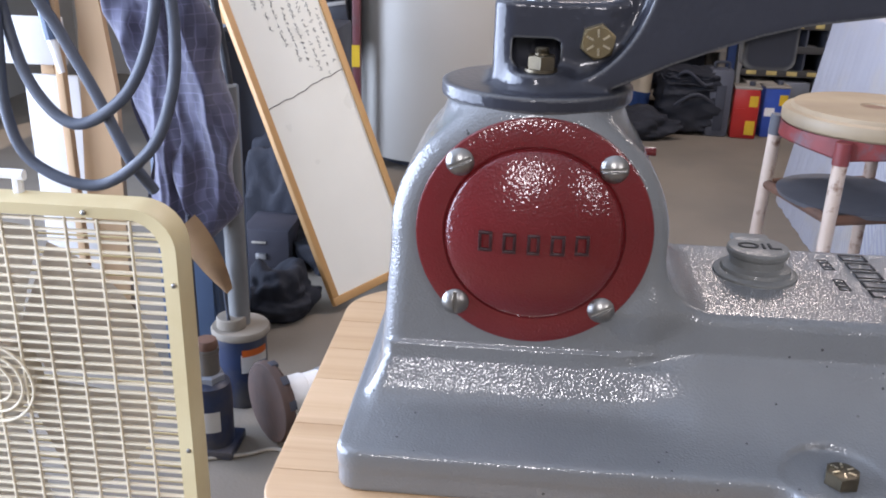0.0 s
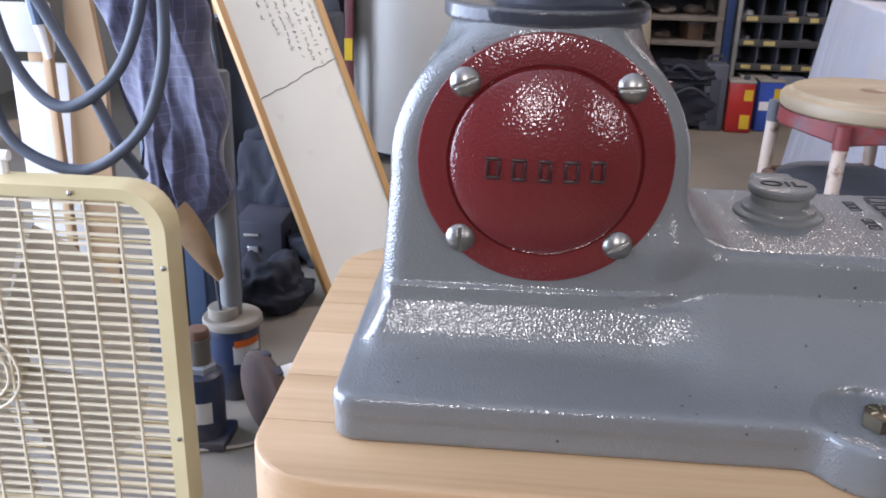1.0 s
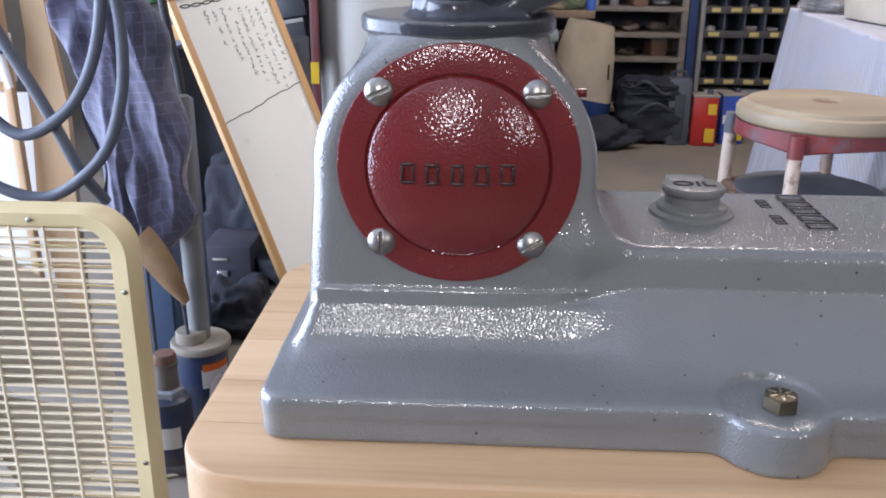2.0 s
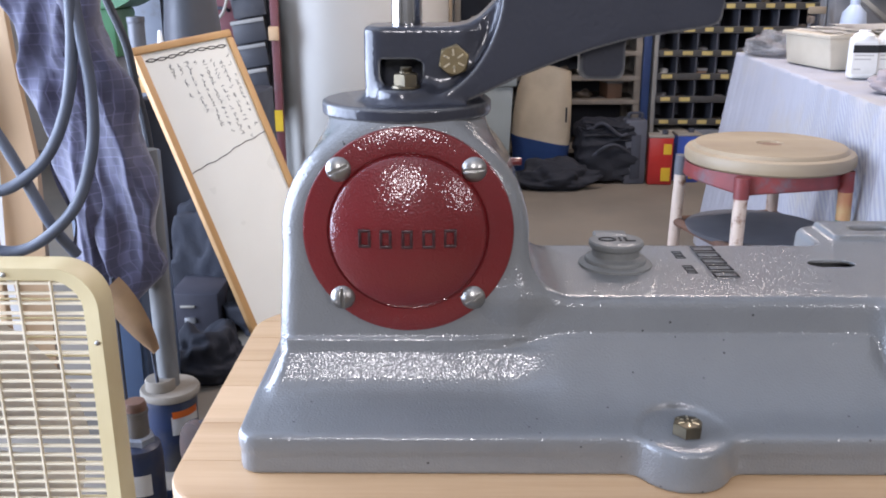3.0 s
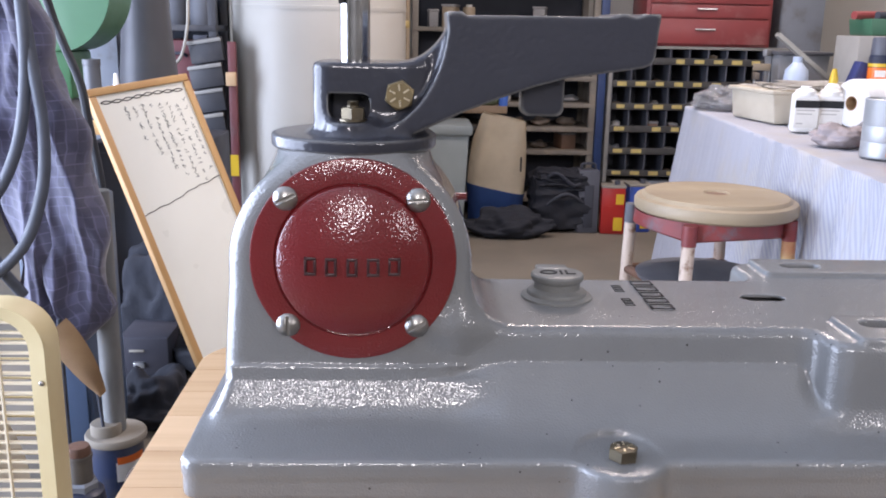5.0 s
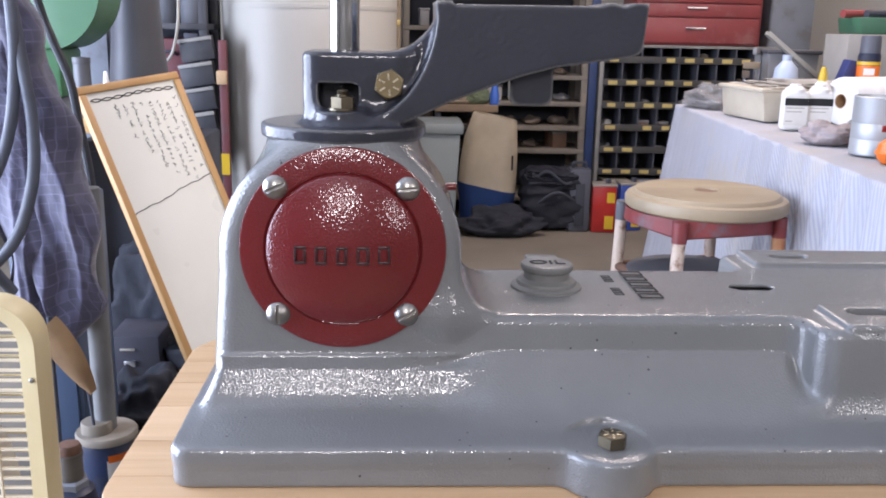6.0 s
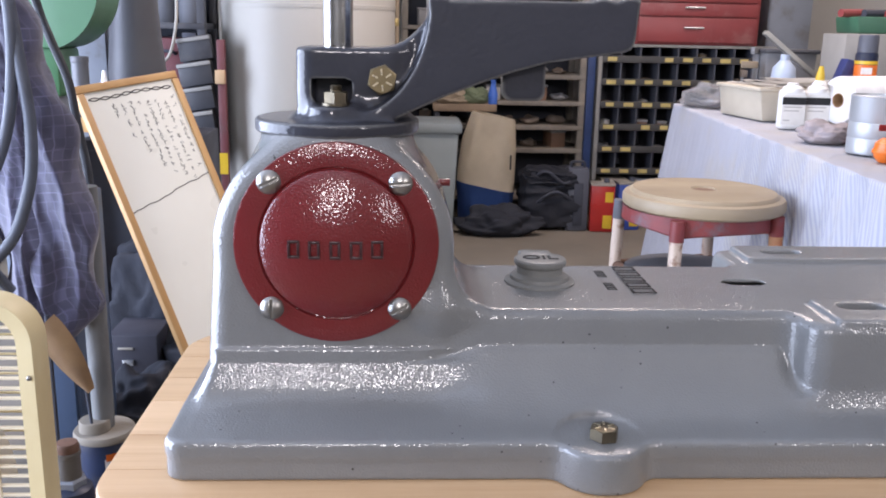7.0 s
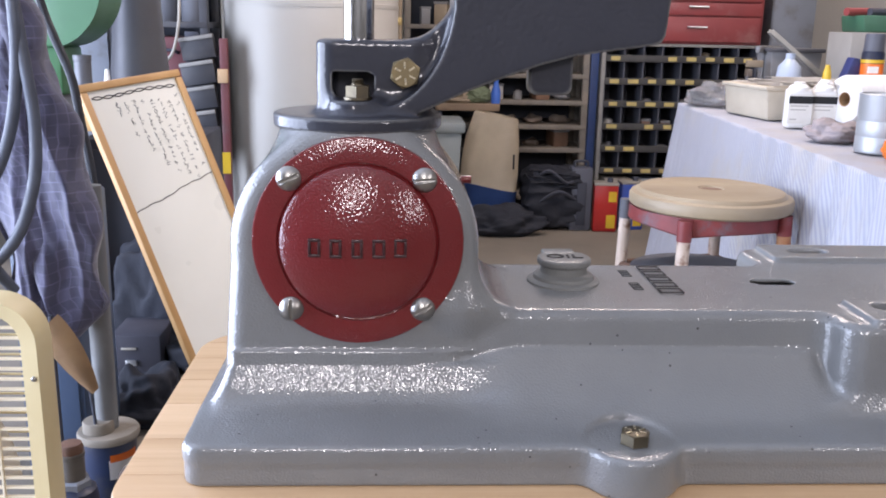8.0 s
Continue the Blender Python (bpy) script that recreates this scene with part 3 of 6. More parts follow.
lathe([(0.0030, 0.005), (0.0030, 0.0064), (0.0026, 0.0067), (0.0030, 0.0070), (0.0026, 0.0073), (0.0030, 0.0076), (0.0026, 0.0079), (0.0029, 0.0082), (0.0024, 0.0086), (0, 0.0086)], 20, bm=nut)
part("nut", nut, ZINC_GREY, bracket, "hex nut on a stud", 20).matrix_local = Matrix.Translation((0.0000, 0.023, 0.9290 - TOP)) @ Matrix.Rotation(radians(26), 4, "Z")
part("pin", tube([(0.045, 0.088, 0.879 - TOP), (0.0605, 0.088, 0.879 - TOP)], 0.0022, 12), RED_PAINT, saw, "small red pin")

# ---- more materials ----
def cloth(name, base, line, line2, pitch, width=0.12):
    """A woven check: thin light lines both ways on a darker ground."""
    m, nt, b = material(name)
    co = nt.nodes.new("ShaderNodeTexCoord").outputs["UV"]
    sep = nt.nodes.new("ShaderNodeSeparateXYZ")
    nt.links.new(co, sep.inputs[0])

    def band(sock, step, w):
        n1 = nt.nodes.new("ShaderNodeMath")
        n1.operation = "WRAP"
        n1.inputs[1].default_value, n1.inputs[2].default_value = step, 0.0
        nt.links.new(sock, n1.inputs[0])
        n2 = nt.nodes.new("ShaderNodeMath")
        n2.operation = "LESS_THAN"
        n2.inputs[1].default_value = step * w
        nt.links.new(n1.outputs[0], n2.inputs[0])
        return n2.outputs[0]
    ground = mixed(nt, ramp(nt, noise_of(nt, 14, 4.0), 0.3, 0.7), base, tuple(c * 0.75 for c in base))
    wide = mixed(nt, band(sep.outputs[0], pitch * 2, 0.45), ground, tuple(c * 0.62 for c in base))
    wide = mixed(nt, band(sep.outputs[1], pitch * 2, 0.45), wide, tuple(c * 0.7 for c in base))
    def faded(sock, scale):
        n3 = nt.nodes.new("ShaderNodeMath")
        n3.operation = "MULTIPLY"
        nt.links.new(sock, n3.inputs[0])
        nt.links.new(ramp(nt, noise_of(nt, scale, 3.0), 0.35, 0.7), n3.inputs[1])
        return n3.outputs[0]
    col = mixed(nt, faded(band(sep.outputs[0], pitch, width), 17), wide, line)
    col = mixed(nt, faded(band(sep.outputs[1], pitch, width), 23), col, line2)
    nt.links.new(col, b.inputs["Base Color"])
    b.inputs["Roughness"].default_value = 0.85
    b.inputs["Sheen Weight"].default_value = 0.3
    bumped(nt, b, noise_of(nt, 260, 3.0), 0.35, 0.001)
    return m


def striped(name, base, line, pitch):
    m, nt, b = material(name)
    co = nt.nodes.new("ShaderNodeTexCoord").outputs["UV"]
    sep = nt.nodes.new("ShaderNodeSeparateXYZ")
    nt.links.new(co, sep.inputs[0])
    n1 = nt.nodes.new("ShaderNodeMath")
    n1.operation = "PINGPONG"
    n1.inputs[1].default_value = pitch
    nt.links.new(sep.outputs[0], n1.inputs[0])
    f = ramp(nt, n1.outputs[0], pitch * 0.45, pitch * 0.62)
    g = mixed(nt, ramp(nt, noise_of(nt, 7, 5.0), 0.3, 0.75), base, tuple(c * 0.86 for c in base))
    dust = ramp(nt, noise_of(nt, 3.2, 7.0, None, 0.62), 0.50, 0.72)
    nt.links.new(mixed(nt, dust, mixed(nt, f, g, line), (0.40, 0.365, 0.315)), b.inputs["Base Color"])
    b.inputs["Roughness"].default_value = 0.9
    bumped(nt, b, noise_of(nt, 200, 3.0), 0.3, 0.001)
    return m


PLAID = cloth("blue_plaid_flannel", (0.064, 0.063, 0.112), (0.105, 0.104, 0.172), (0.094, 0.093, 0.155), 0.021, 0.13)
TICKING = striped("striped_ticking", (0.44, 0.445, 0.475), (0.32, 0.335, 0.40), 0.006)
RUBBER = surface("grey_rubber_hose", (0.06, 0.072, 0.098), (0.045, 0.054, 0.074), 0.5, 0, 20, 0.1, 200, 0.001)
DARK_RUBBER = surface("black_rubber", (0.022, 0.025, 0.032), None, 0.55, 0, 20, 0.1, 200, 0.001)
CARDBOARD = surface("raw_plank", (0.50, 0.33, 0.19), (0.40, 0.25, 0.14), 0.75, 0, 10, 0.1, 120, 0.001, stretch=(1, 1, 0.15))
LEATHER = surface("tan_leather", (0.36, 0.22, 0.11), (0.24, 0.14, 0.07), 0.6, 0, 16, 0.2, 120, 0.001)
WHITE = surface("white_plastic", (0.76, 0.76, 0.75), (0.70, 0.70, 0.68), 0.4, 0, 8, 0.03, 60, 0.001)
PAPER = surface("paper", (0.72, 0.70, 0.66), None, 0.85, 0, 12, 0.1, 40, 0.002)
BLUE_STEEL = surface("worn_blue_enamel", (0.05, 0.085, 0.15), (0.04, 0.07, 0.12), 0.45, 0, 6, 0.1, 90, 0.001, dirt=(0.10, 0.09, 0.08))
DARK_BLUE = surface("dark_blue_enamel", (0.014, 0.024, 0.056), (0.012, 0.018, 0.040), 0.4, 0, 12, 0.1, 90, 0.001, dirt=(0.07, 0.062, 0.055), dirt_range=(0.45, 0.7))
GREEN = surface("green_enamel", (0.042, 0.150, 0.070), (0.036, 0.125, 0.060), 0.4, 0, 5, 0.06, 60, 0.001)
GREY_STEEL = surface("grey_steel", (0.19, 0.21, 0.24), (0.15, 0.165, 0.19), 0.5, 0.2, 6, 0.08, 80, 0.001, dirt=(0.12, 0.11, 0.10))
DUSTY = surface("dusty_galvanised", (0.36, 0.33, 0.28), (0.28, 0.26, 0.23), 0.6, 0.4, 9, 0.15, 120, 0.001, dirt=(0.22, 0.18, 0.14))
# dark steel, bin plastic and black nylon lifted in tone to carry haze
DARK = surface("dark_steel", (0.052, 0.057, 0.073), (0.040, 0.044, 0.057), 0.6, 0, 6, 0.1, 80, 0.001)
HAZY_BLACK = surface("hazy_black_plastic", (0.080, 0.087, 0.110), None, 0.5, 0, 6, 0.05, 80, 0.001)
STRIP_GREY = surface("dusty_zinc_strip", (0.36, 0.345, 0.31), (0.28, 0.27, 0.245), 0.55, 0.3, 9, 0.1, 80, 0.001)
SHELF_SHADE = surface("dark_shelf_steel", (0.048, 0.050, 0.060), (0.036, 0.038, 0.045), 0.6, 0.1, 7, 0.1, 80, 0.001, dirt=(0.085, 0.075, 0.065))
LIP_BLACK = surface("dusty_black_lip", (0.050, 0.048, 0.046), (0.035, 0.034, 0.035), 0.6, 0, 9, 0.1, 80, 0.001, dirt=(0.085, 0.07, 0.05))
SHELF_GREY = surface("shelf_grey", (0.24, 0.235, 0.22), (0.18, 0.175, 0.165), 0.6, 0.1, 7, 0.1, 80, 0.001, dirt=(0.13, 0.11, 0.09))
LABEL_YELLOW = surface("aged_yellow_label", (0.52, 0.40, 0.14), (0.40, 0.31, 0.12), 0.7, 0, 30, 0.05, 80, 0.001)
CHEST_RED = surface("faded_red_enamel", (0.27, 0.050, 0.050), (0.20, 0.040, 0.042), 0.4, 0, 5, 0.05, 80, 0.001, dirt=(0.30, 0.13, 0.12))
DULL_RED = surface("dull_red_enamel", (0.13, 0.030, 0.033), (0.10, 0.026, 0.030), 0.55, 0, 6, 0.08, 80, 0.001, dirt=(0.09, 0.06, 0.055))
CAN_RED = surface("red_can", (0.42, 0.025, 0.02), (0.33, 0.02, 0.02), 0.35, 0, 9, 0.05, 80, 0.001)
CAN_YELLOW = surface("yellow_print", (0.65, 0.42, 0.03), None, 0.4, 0, 9, 0.03, 80, 0.001)
CAN_BLUE = surface("blue_can", (0.03, 0.08, 0.36), None, 0.35, 0, 9, 0.05, 80, 0.001)
CANVAS = surface("beige_canvas", (0.70, 0.615, 0.48), (0.58, 0.50, 0.38), 0.85, 0, 7, 0.25, 100, 0.003)
CANVAS_BLUE = surface("blue_canvas", (0.03, 0.085, 0.27), (0.02, 0.06, 0.2), 0.85, 0, 7, 0.25, 100, 0.003)
BLACK_FABRIC = surface("black_nylon", (0.024, 0.026, 0.033), (0.034, 0.036, 0.043), 0.7, 0, 9, 0.4, 50, 0.006)
BIN_GREY = surface("grey_bin_plastic", (0.20, 0.23, 0.23), (0.16, 0.185, 0.19), 0.55, 0, 4, 0.1, 60, 0.002)
RUST = surface("rusty_iron", (0.16, 0.075, 0.045), (0.09, 0.05, 0.035), 0.8, 0.1, 14, 0.4, 90, 0.002, dirt=(0.26, 0.11, 0.04))
SEAT_WOOD = surface("pale_stool_wood", (0.36, 0.282, 0.185), (0.27, 0.205, 0.13), 0.5, 0, 8, 0.1, 120, 0.001, stretch=(0.25, 1, 1), dirt=(0.24, 0.18, 0.13), dirt_range=(0.52, 0.85))
LEG_PAINT = surface("chipped_white_paint", (0.54, 0.43, 0.35), (0.44, 0.31, 0.24), 0.55, 0, 9, 0.2, 60, 0.002, dirt=(0.20, 0.10, 0.06), dirt_scale=17, dirt_range=(0.50, 0.60))
APRON_RED = surface("worn_red_paint", (0.24, 0.035, 0.035), (0.15, 0.03, 0.03), 0.5, 0, 14, 0.2, 60, 0.002, dirt=(0.11, 0.105, 0.12), dirt_scale=11, dirt_range=(0.55, 0.68))
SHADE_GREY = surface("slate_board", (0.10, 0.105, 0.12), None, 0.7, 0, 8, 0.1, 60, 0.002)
CARTON = surface("grey_carton_board", (0.30, 0.285, 0.26), (0.25, 0.24, 0.22), 0.8, 0, 6, 0.1, 60, 0.002)
# darker than the box's own grey: the corner's shadow is in this colour
CRATE_SHADED = surface("crate_grey_shaded", (0.042, 0.042, 0.054), None, 0.6, 0, 6, 0.1, 60, 0.002)
DUCT_GREY = surface("duct_grey", (0.088, 0.090, 0.100), (0.070, 0.071, 0.080), 0.5, 0.1, 5, 0.1, 40, 0.002)
BLADE = surface("dusty_blade_plastic", (0.50, 0.44, 0.36), (0.40, 0.345, 0.28), 0.5, 0, 7, 0.05, 60, 0.001)
OFFWHITE = surface("offwhite_board", (0.55, 0.54, 0.53), None, 0.6, 0, 5, 0.05, 60, 0.001)
DRAWER_GREY = surface("drawer_grey", (0.030, 0.032, 0.039), (0.024, 0.025, 0.030), 0.5, 0.1, 7, 0.1, 80, 0.001, dirt=(0.07, 0.06, 0.055))
LID_DUST = surface("dusty_lid", (0.225, 0.195, 0.155), (0.17, 0.145, 0.115), 0.85, 0, 12, 0.3, 90, 0.002)
POST_GREY = surface("post_grey", (0.155, 0.158, 0.155), (0.12, 0.122, 0.12), 0.55, 0.1, 8, 0.1, 90, 0.001, dirt=(0.10, 0.09, 0.08))
SLAT_PLASTIC = surface("dusty_slat_plastic", (0.74, 0.65, 0.49), (0.64, 0.55, 0.40), 0.5, 0, 7, 0.05, 60, 0.001)
TIN = surface("bright_tin", (0.58, 0.60, 0.62), (0.45, 0.47, 0.50), 0.32, 0.9, 8, 0.05, 90, 0.001)
ORANGE = surface("orange_plastic", (0.75, 0.16, 0.02), None, 0.4, 0, 9, 0.02, 60, 0.001)
RAG = surface("grey_rag", (0.33, 0.285, 0.285), (0.24, 0.205, 0.205), 0.95, 0, 14, 0.5, 90, 0.004, dirt=(0.20, 0.07, 0.07), dirt_range=(0.55, 0.66))
LINT = surface("soft_tissue", (0.80, 0.80, 0.80), None, 0.95, 0, 10, 0.2, 80, 0.002)
BRASS = surface("dull_brass", (0.45, 0.33, 0.14), None, 0.4, 0.8, 20, 0.05, 80, 0.001)
JUNK = [surface("junk_" + n, c, None, 0.6, 0, 12, 0.2, 60, 0.003) for n, c in (
    ("tan", (0.27, 0.21, 0.145)), ("grey", (0.20, 0.20, 0.205)), ("brown", (0.13, 0.098, 0.075)), ("white", (0.40, 0.385, 0.36)), ("rust", (0.20, 0.11, 0.07)))]

CRATE_WOOD = surface("dusty_brown_board", (0.24, 0.17, 0.115), (0.17, 0.12, 0.08), 0.75, 0, 8, 0.2, 60, 0.002)
CLOTH_GREEN = surface("faded_green_cloth", (0.12, 0.15, 0.09), None, 0.9, 0, 9, 0.3, 60, 0.003)
BLUE_BRIGHT = surface("bright_blue_plastic", (0.04, 0.14, 0.52), None, 0.4, 0, 8, 0.05, 60, 0.001)
SHELF_DUST = surface("dusty_shelf_brown", (0.185, 0.165, 0.14), (0.14, 0.12, 0.10), 0.7, 0.1, 7, 0.1, 80, 0.001, dirt=(0.24, 0.20, 0.155), dirt_range=(0.55, 0.7))
IRON_BROWN = surface("brown_iron", (0.075, 0.042, 0.032), (0.05, 0.032, 0.027), 0.75, 0.1, 14, 0.3, 90, 0.002, dirt=(0.13, 0.06, 0.035))
RAM_STEEL = surface("dull_ram_steel", (0.13, 0.115, 0.10), (0.09, 0.08, 0.072), 0.6, 0.3, 14, 0.2, 90, 0.001)
POST_BLUE = surface("blue_post_enamel", (0.022, 0.05, 0.14), (0.015, 0.032, 0.09), 0.45, 0, 8, 0.1, 90, 0.001)
ORANGE_WORN = surface("worn_orange_paint", (0.42, 0.13, 0.06), (0.5, 0.32, 0.14), 0.5, 0, 18, 0.2, 60, 0.001)
PEN_GREY = surface("faded_pen", (0.17, 0.185, 0.17), (0.11, 0.12, 0.11), 0.7, 0, 60, 0)
TRAY_BEIGE = surface("aged_beige_plastic", (0.56, 0.50, 0.40), (0.48, 0.42, 0.33), 0.5, 0, 9, 0.1, 60, 0.001, dirt=(0.36, 0.30, 0.23), dirt_range=(0.55, 0.85))
CAN_STEEL = surface("dull_can_steel", (0.42, 0.435, 0.45), (0.34, 0.355, 0.37), 0.45, 0.45, 8, 0.05, 90, 0.001)
PALE_BLUE = surface("pale_blue_plastic", (0.42, 0.50, 0.62), None, 0.4, 0, 8, 0.05, 60, 0.001)
CARTON_BLUE = surface("dark_blue_print", (0.02, 0.03, 0.12), None, 0.5, 0, 8, 0.05, 60, 0.001)
TRAY_GREEN = surface("dark_green_plastic", (0.035, 0.13, 0.075), (0.03, 0.10, 0.06), 0.5, 0, 8, 0.1, 60, 0.001)

# specular cut so that the shadowed corner behind the stand stays dark
for dull, level in ((BLACK_FABRIC, 0.08), (DARK, 0.2), (CRATE_SHADED, 0.25), (DARK_BLUE, 0.3)):
    dull.node_tree.nodes["Principled BSDF"].inputs["Specular IOR Level"].default_value = level

# clear film
FILM, nt_, b_ = material("clear_film")
b_.inputs["Base Color"].default_value = (0.52, 0.52, 0.53, 1)
b_.inputs["Roughness"].default_value = 0.12
b_.inputs["Transmission Weight"].default_value = 0.75
bumped(nt_, b_, noise_of(nt_, 30, 4.0), 0.8, 0.01)


def sheet(rows, thick=0.002):
    """A skin through rows of points, with uv in metres along both ways, and a thickness."""
    bm = bmesh.new()
    uv = bm.loops.layers.uv.new("UVMap")
    grid, uvs = [], []
    for i, row in enumerate(rows):
        grid.append([bm.verts.new(p) for p in row])
        run, line = 0.0, [0.0]
        for p, q in zip(row, row[1:]):
            run += (Vector(q) - Vector(p)).length
            line.append(run)
        uvs.append(line)
    down = [0.0]
    for a, b in zip(rows, rows[1:]):
        down.append(down[-1] + (Vector(b[len(b) // 2]) - Vector(a[len(a) // 2])).length)
    for i in range(len(grid) - 1):
        for j in range(len(grid[0]) - 1):
            f = bm.faces.new((grid[i][j], grid[i + 1][j], grid[i + 1][j + 1], grid[i][j + 1]))
            for loop, (a, b) in zip(f.loops, ((i, j), (i + 1, j), (i + 1, j + 1), (i, j + 1))):
                loop[uv].uv = (uvs[a][b], down[a])
    if thick:
        extra = bmesh.ops.solidify(bm, geom=bm.faces[:], thickness=thick)
    return bm


def lump(w, d, h, seed, m=None, crease=1.0):
    bm = bmesh.new()
    bmesh.ops.create_icosphere(bm, subdivisions=5, radius=1)
    for v in bm.verts:
        p = v.co.copy()
        k = noise.noise(p * 1.6 + Vector((seed, 0, 0))) * 0.35 + noise.noise(p * 4 + Vector((0, seed, 0))) * 0.13 * crease
        v.co = Vector((p.x * w * (1 + k), p.y * d * (1 + k), max(0.0, (p.z * 0.6 + 0.42) * h * (1 + k))))
    if m:
        bm.transform(m)
    return bm


# ---- box fan ----
fan = thing("box_fan", (-0.742, 0.745, 0.052), "yellowed cream plastic box fan with a slatted grille", "fan")


def round_outline(w, h, r, n=8):
    out = []
    for cx, cz, a0 in ((w / 2 - r, h - r, 0), (-w / 2 + r, h - r, 90), (-w / 2 + r, r, 180), (w / 2 - r, r, 270)):
        for i in range(n + 1):
            a = radians(a0 + 90 * i / n)
            out.append((cx + r * math.cos(a), cz + r * math.sin(a)))
    return out


def frame_ring(outer, inner, y0, y1, lip):
    bm = bmesh.new()
    n = len(outer)
    rings = []
    for line, y in ((outer, y1), (outer, y0 + lip), ([(a[0] * 0.85 + b[0] * 0.15, a[1] * 0.85 + b[1] * 0.15) for a, b in zip(outer, inner)], y0), (inner, y0 + lip * 0.3), (inner, y1)):
        rings.append([bm.verts.new((x, y, z)) for x, z in line])
    for a, b in zip(rings, rings[1:] + rings[:1]):
        for i in range(n):
            bm.faces.new((a[i], a[(i + 1) % n], b[(i + 1) % n], b[i]))
    return bm


fan_w, fan_h = 0.590, 0.547
inner_line = [(x, z + 0.030) for x, z in round_outline(fan_w - 0.050, fan_h - 0.050, 0.044)]
outer_line = round_outline(fan_w, fan_h, 0.062)
part("frame", frame_ring(outer_line, [(x, z) for x, z in inner_line], -0.035, 0.008, 0.010), FAN_PLASTIC, fan).location.z = 0.012
slat_me = bpy.data.meshes.new("slat")
slat_bm = box(-(fan_w - 0.052) / 2, (fan_w - 0.052) / 2, -0.030, -0.0245, -0.0018, 0.0018, 0.0007)
slat_bm.to_mesh(slat_me), slat_bm.free()
slat_me.materials.append(SLAT_PLASTIC)
n_slat = 34
for i in range(n_slat):
    slat = new("slat", slat_me)
    slat.parent = fan
    slat.location = (0, 0, 0.533 - 0.0143 * i)
    e = max(0.040 - (fan_h - 0.008 - slat.location.z), 0.040 - (slat.location.z - 0.042), 0)
    slat.scale.x = 1 - 2 * (0.040 - math.sqrt(max(0.040 ** 2 - e * e, 0))) / fan_w
wire_me = bpy.data.meshes.new("rib")
wire_bm = box(-0.0017, 0.0017, -0.0315, -0.0265, 0.044, fan_h - 0.010, 0.0008)
wire_bm.to_mesh(wire_me), wire_bm.free()
wire_me.materials.append(SLAT_PLASTIC)
for i in range(11):
    rib = new("rib", wire_me)
    rib.parent = fan
    rib.location.x = -0.2180 + 0.0447 * i
for k in range(5):
    blade_bm = bmesh.new()
    n = 10
    a_row, b_row = [], []
    for i in range(n + 1):
        a = radians(72 * k + 66 * i / n)
        for row, r in ((a_row, 0.05), (b_row, 0.232)):
            row.append(blade_bm.verts.new((r * math.cos(a), 0.012 - 0.022 * (i / n - 0.5), 0.277 + r * math.sin(a))))
    for i in range(n):
        blade_bm.faces.new((a_row[i], a_row[i + 1], b_row[i + 1], b_row[i]))
    bmesh.ops.solidify(blade_bm, geom=blade_bm.faces[:], thickness=0.002)
    part("blade", blade_bm, BLADE, fan, "pale plastic fan blade")
hub = lathe([(0.055, 0.0), (0.055, 0.02), (0.048, 0.028), (0.02, 0.03), (0, 0.03)], 40, Matrix.Translation((0, 0.01, 0.277)) @ Matrix.Rotation(radians(90), 4, "X"))
part("hub", hub, BLADE, fan)
for r in (0.062, 0.046, 0.03):
    ring = tube([(r * math.cos(2 * math.pi * i / 40), -0.033, 0.277 + r * math.sin(2 * math.pi * i / 40)) for i in range(41)], 0.0022, 6)
    part("grille_ring", ring, SLAT_PLASTIC, fan)
handle = tube(smooth_path([(-0.15, 0, 0.552), (-0.15, 0, 0.579), (-0.145, 0, 0.584), (0.06, 0, 0.584), (0.065, 0, 0.579), (0.065, 0, 0.552)], 4), 0.007, 8)
part("handle", handle, WHITE, fan)
for sx, sz in ((0.2485, 0.450), (0.17, 0.547), (0.2485, 0.19), (-0.285, 0.450)):
    part("screw", lathe([(0.0035, -0.002), (0.0035, 0.002), (0.002, 0.003), (0, 0.003)], 12, Matrix.Translation((sx + 0.036 if sz < 0.5 else sx, -0.034, sz if sz < 0.5 else 0.547)) @ Matrix.Rotation(radians(90), 4, "X")), STEEL, fan)
back_bm = bmesh.new()
for i in range(17):
    box(-(fan_w - 0.060) / 2, (fan_w - 0.060) / 2, 0.036, 0.039, 0.05 + i * 0.029, 0.0525 + i * 0.029, bm=back_bm)
part("back_grille", back_bm, FAN_PLASTIC, fan)
block = thing("wooden_skid", (-0.742, 0.745, 0.0), "low pine skid under the box fan", "skid")
part("board", box(-0.27, 0.27, -0.055, 0.06, 0.0, 0.052, 0.003), PINE, block)
for sx in (-0.2, 0.2):
    part("foot", box(sx - 0.02, sx + 0.02, -0.05, 0.05, 0.0, 0.014, 0.003), FAN_PLASTIC, fan)

# ---- hanging rail with shirt and hoses ----
rail = thing("hanging_rail", (-0.75, 1.16, 2.7), "steel pipe rail hung from the ceiling", "rail")
part("pipe", tube([(-0.5, 0, -1.12), (0.4, 0, -1.12)], 0.012, 12), GREY_STEEL, rail)
for x in (-0.45, 0.35):
    part("rod", tube([(x, 0, -1.12), (x, 0, 0)], 0.005, 8), GREY_STEEL, rail)


def fold(s, z, a, seed):
    ridge = 1 - 2 * abs(math.sin(s * 24 + z * 3.5 + seed + 1.3 * math.sin(z * 4 + seed))) ** 0.7
    fine = 1 - 2 * abs(math.sin(s * 51 - z * 9 + seed * 2 + math.sin(z * 11))) ** 0.8
    return -a * (1.05 * ridge + 0.5 * fine + 0.35 * math.sin(z * 23 + s * 30 + seed))


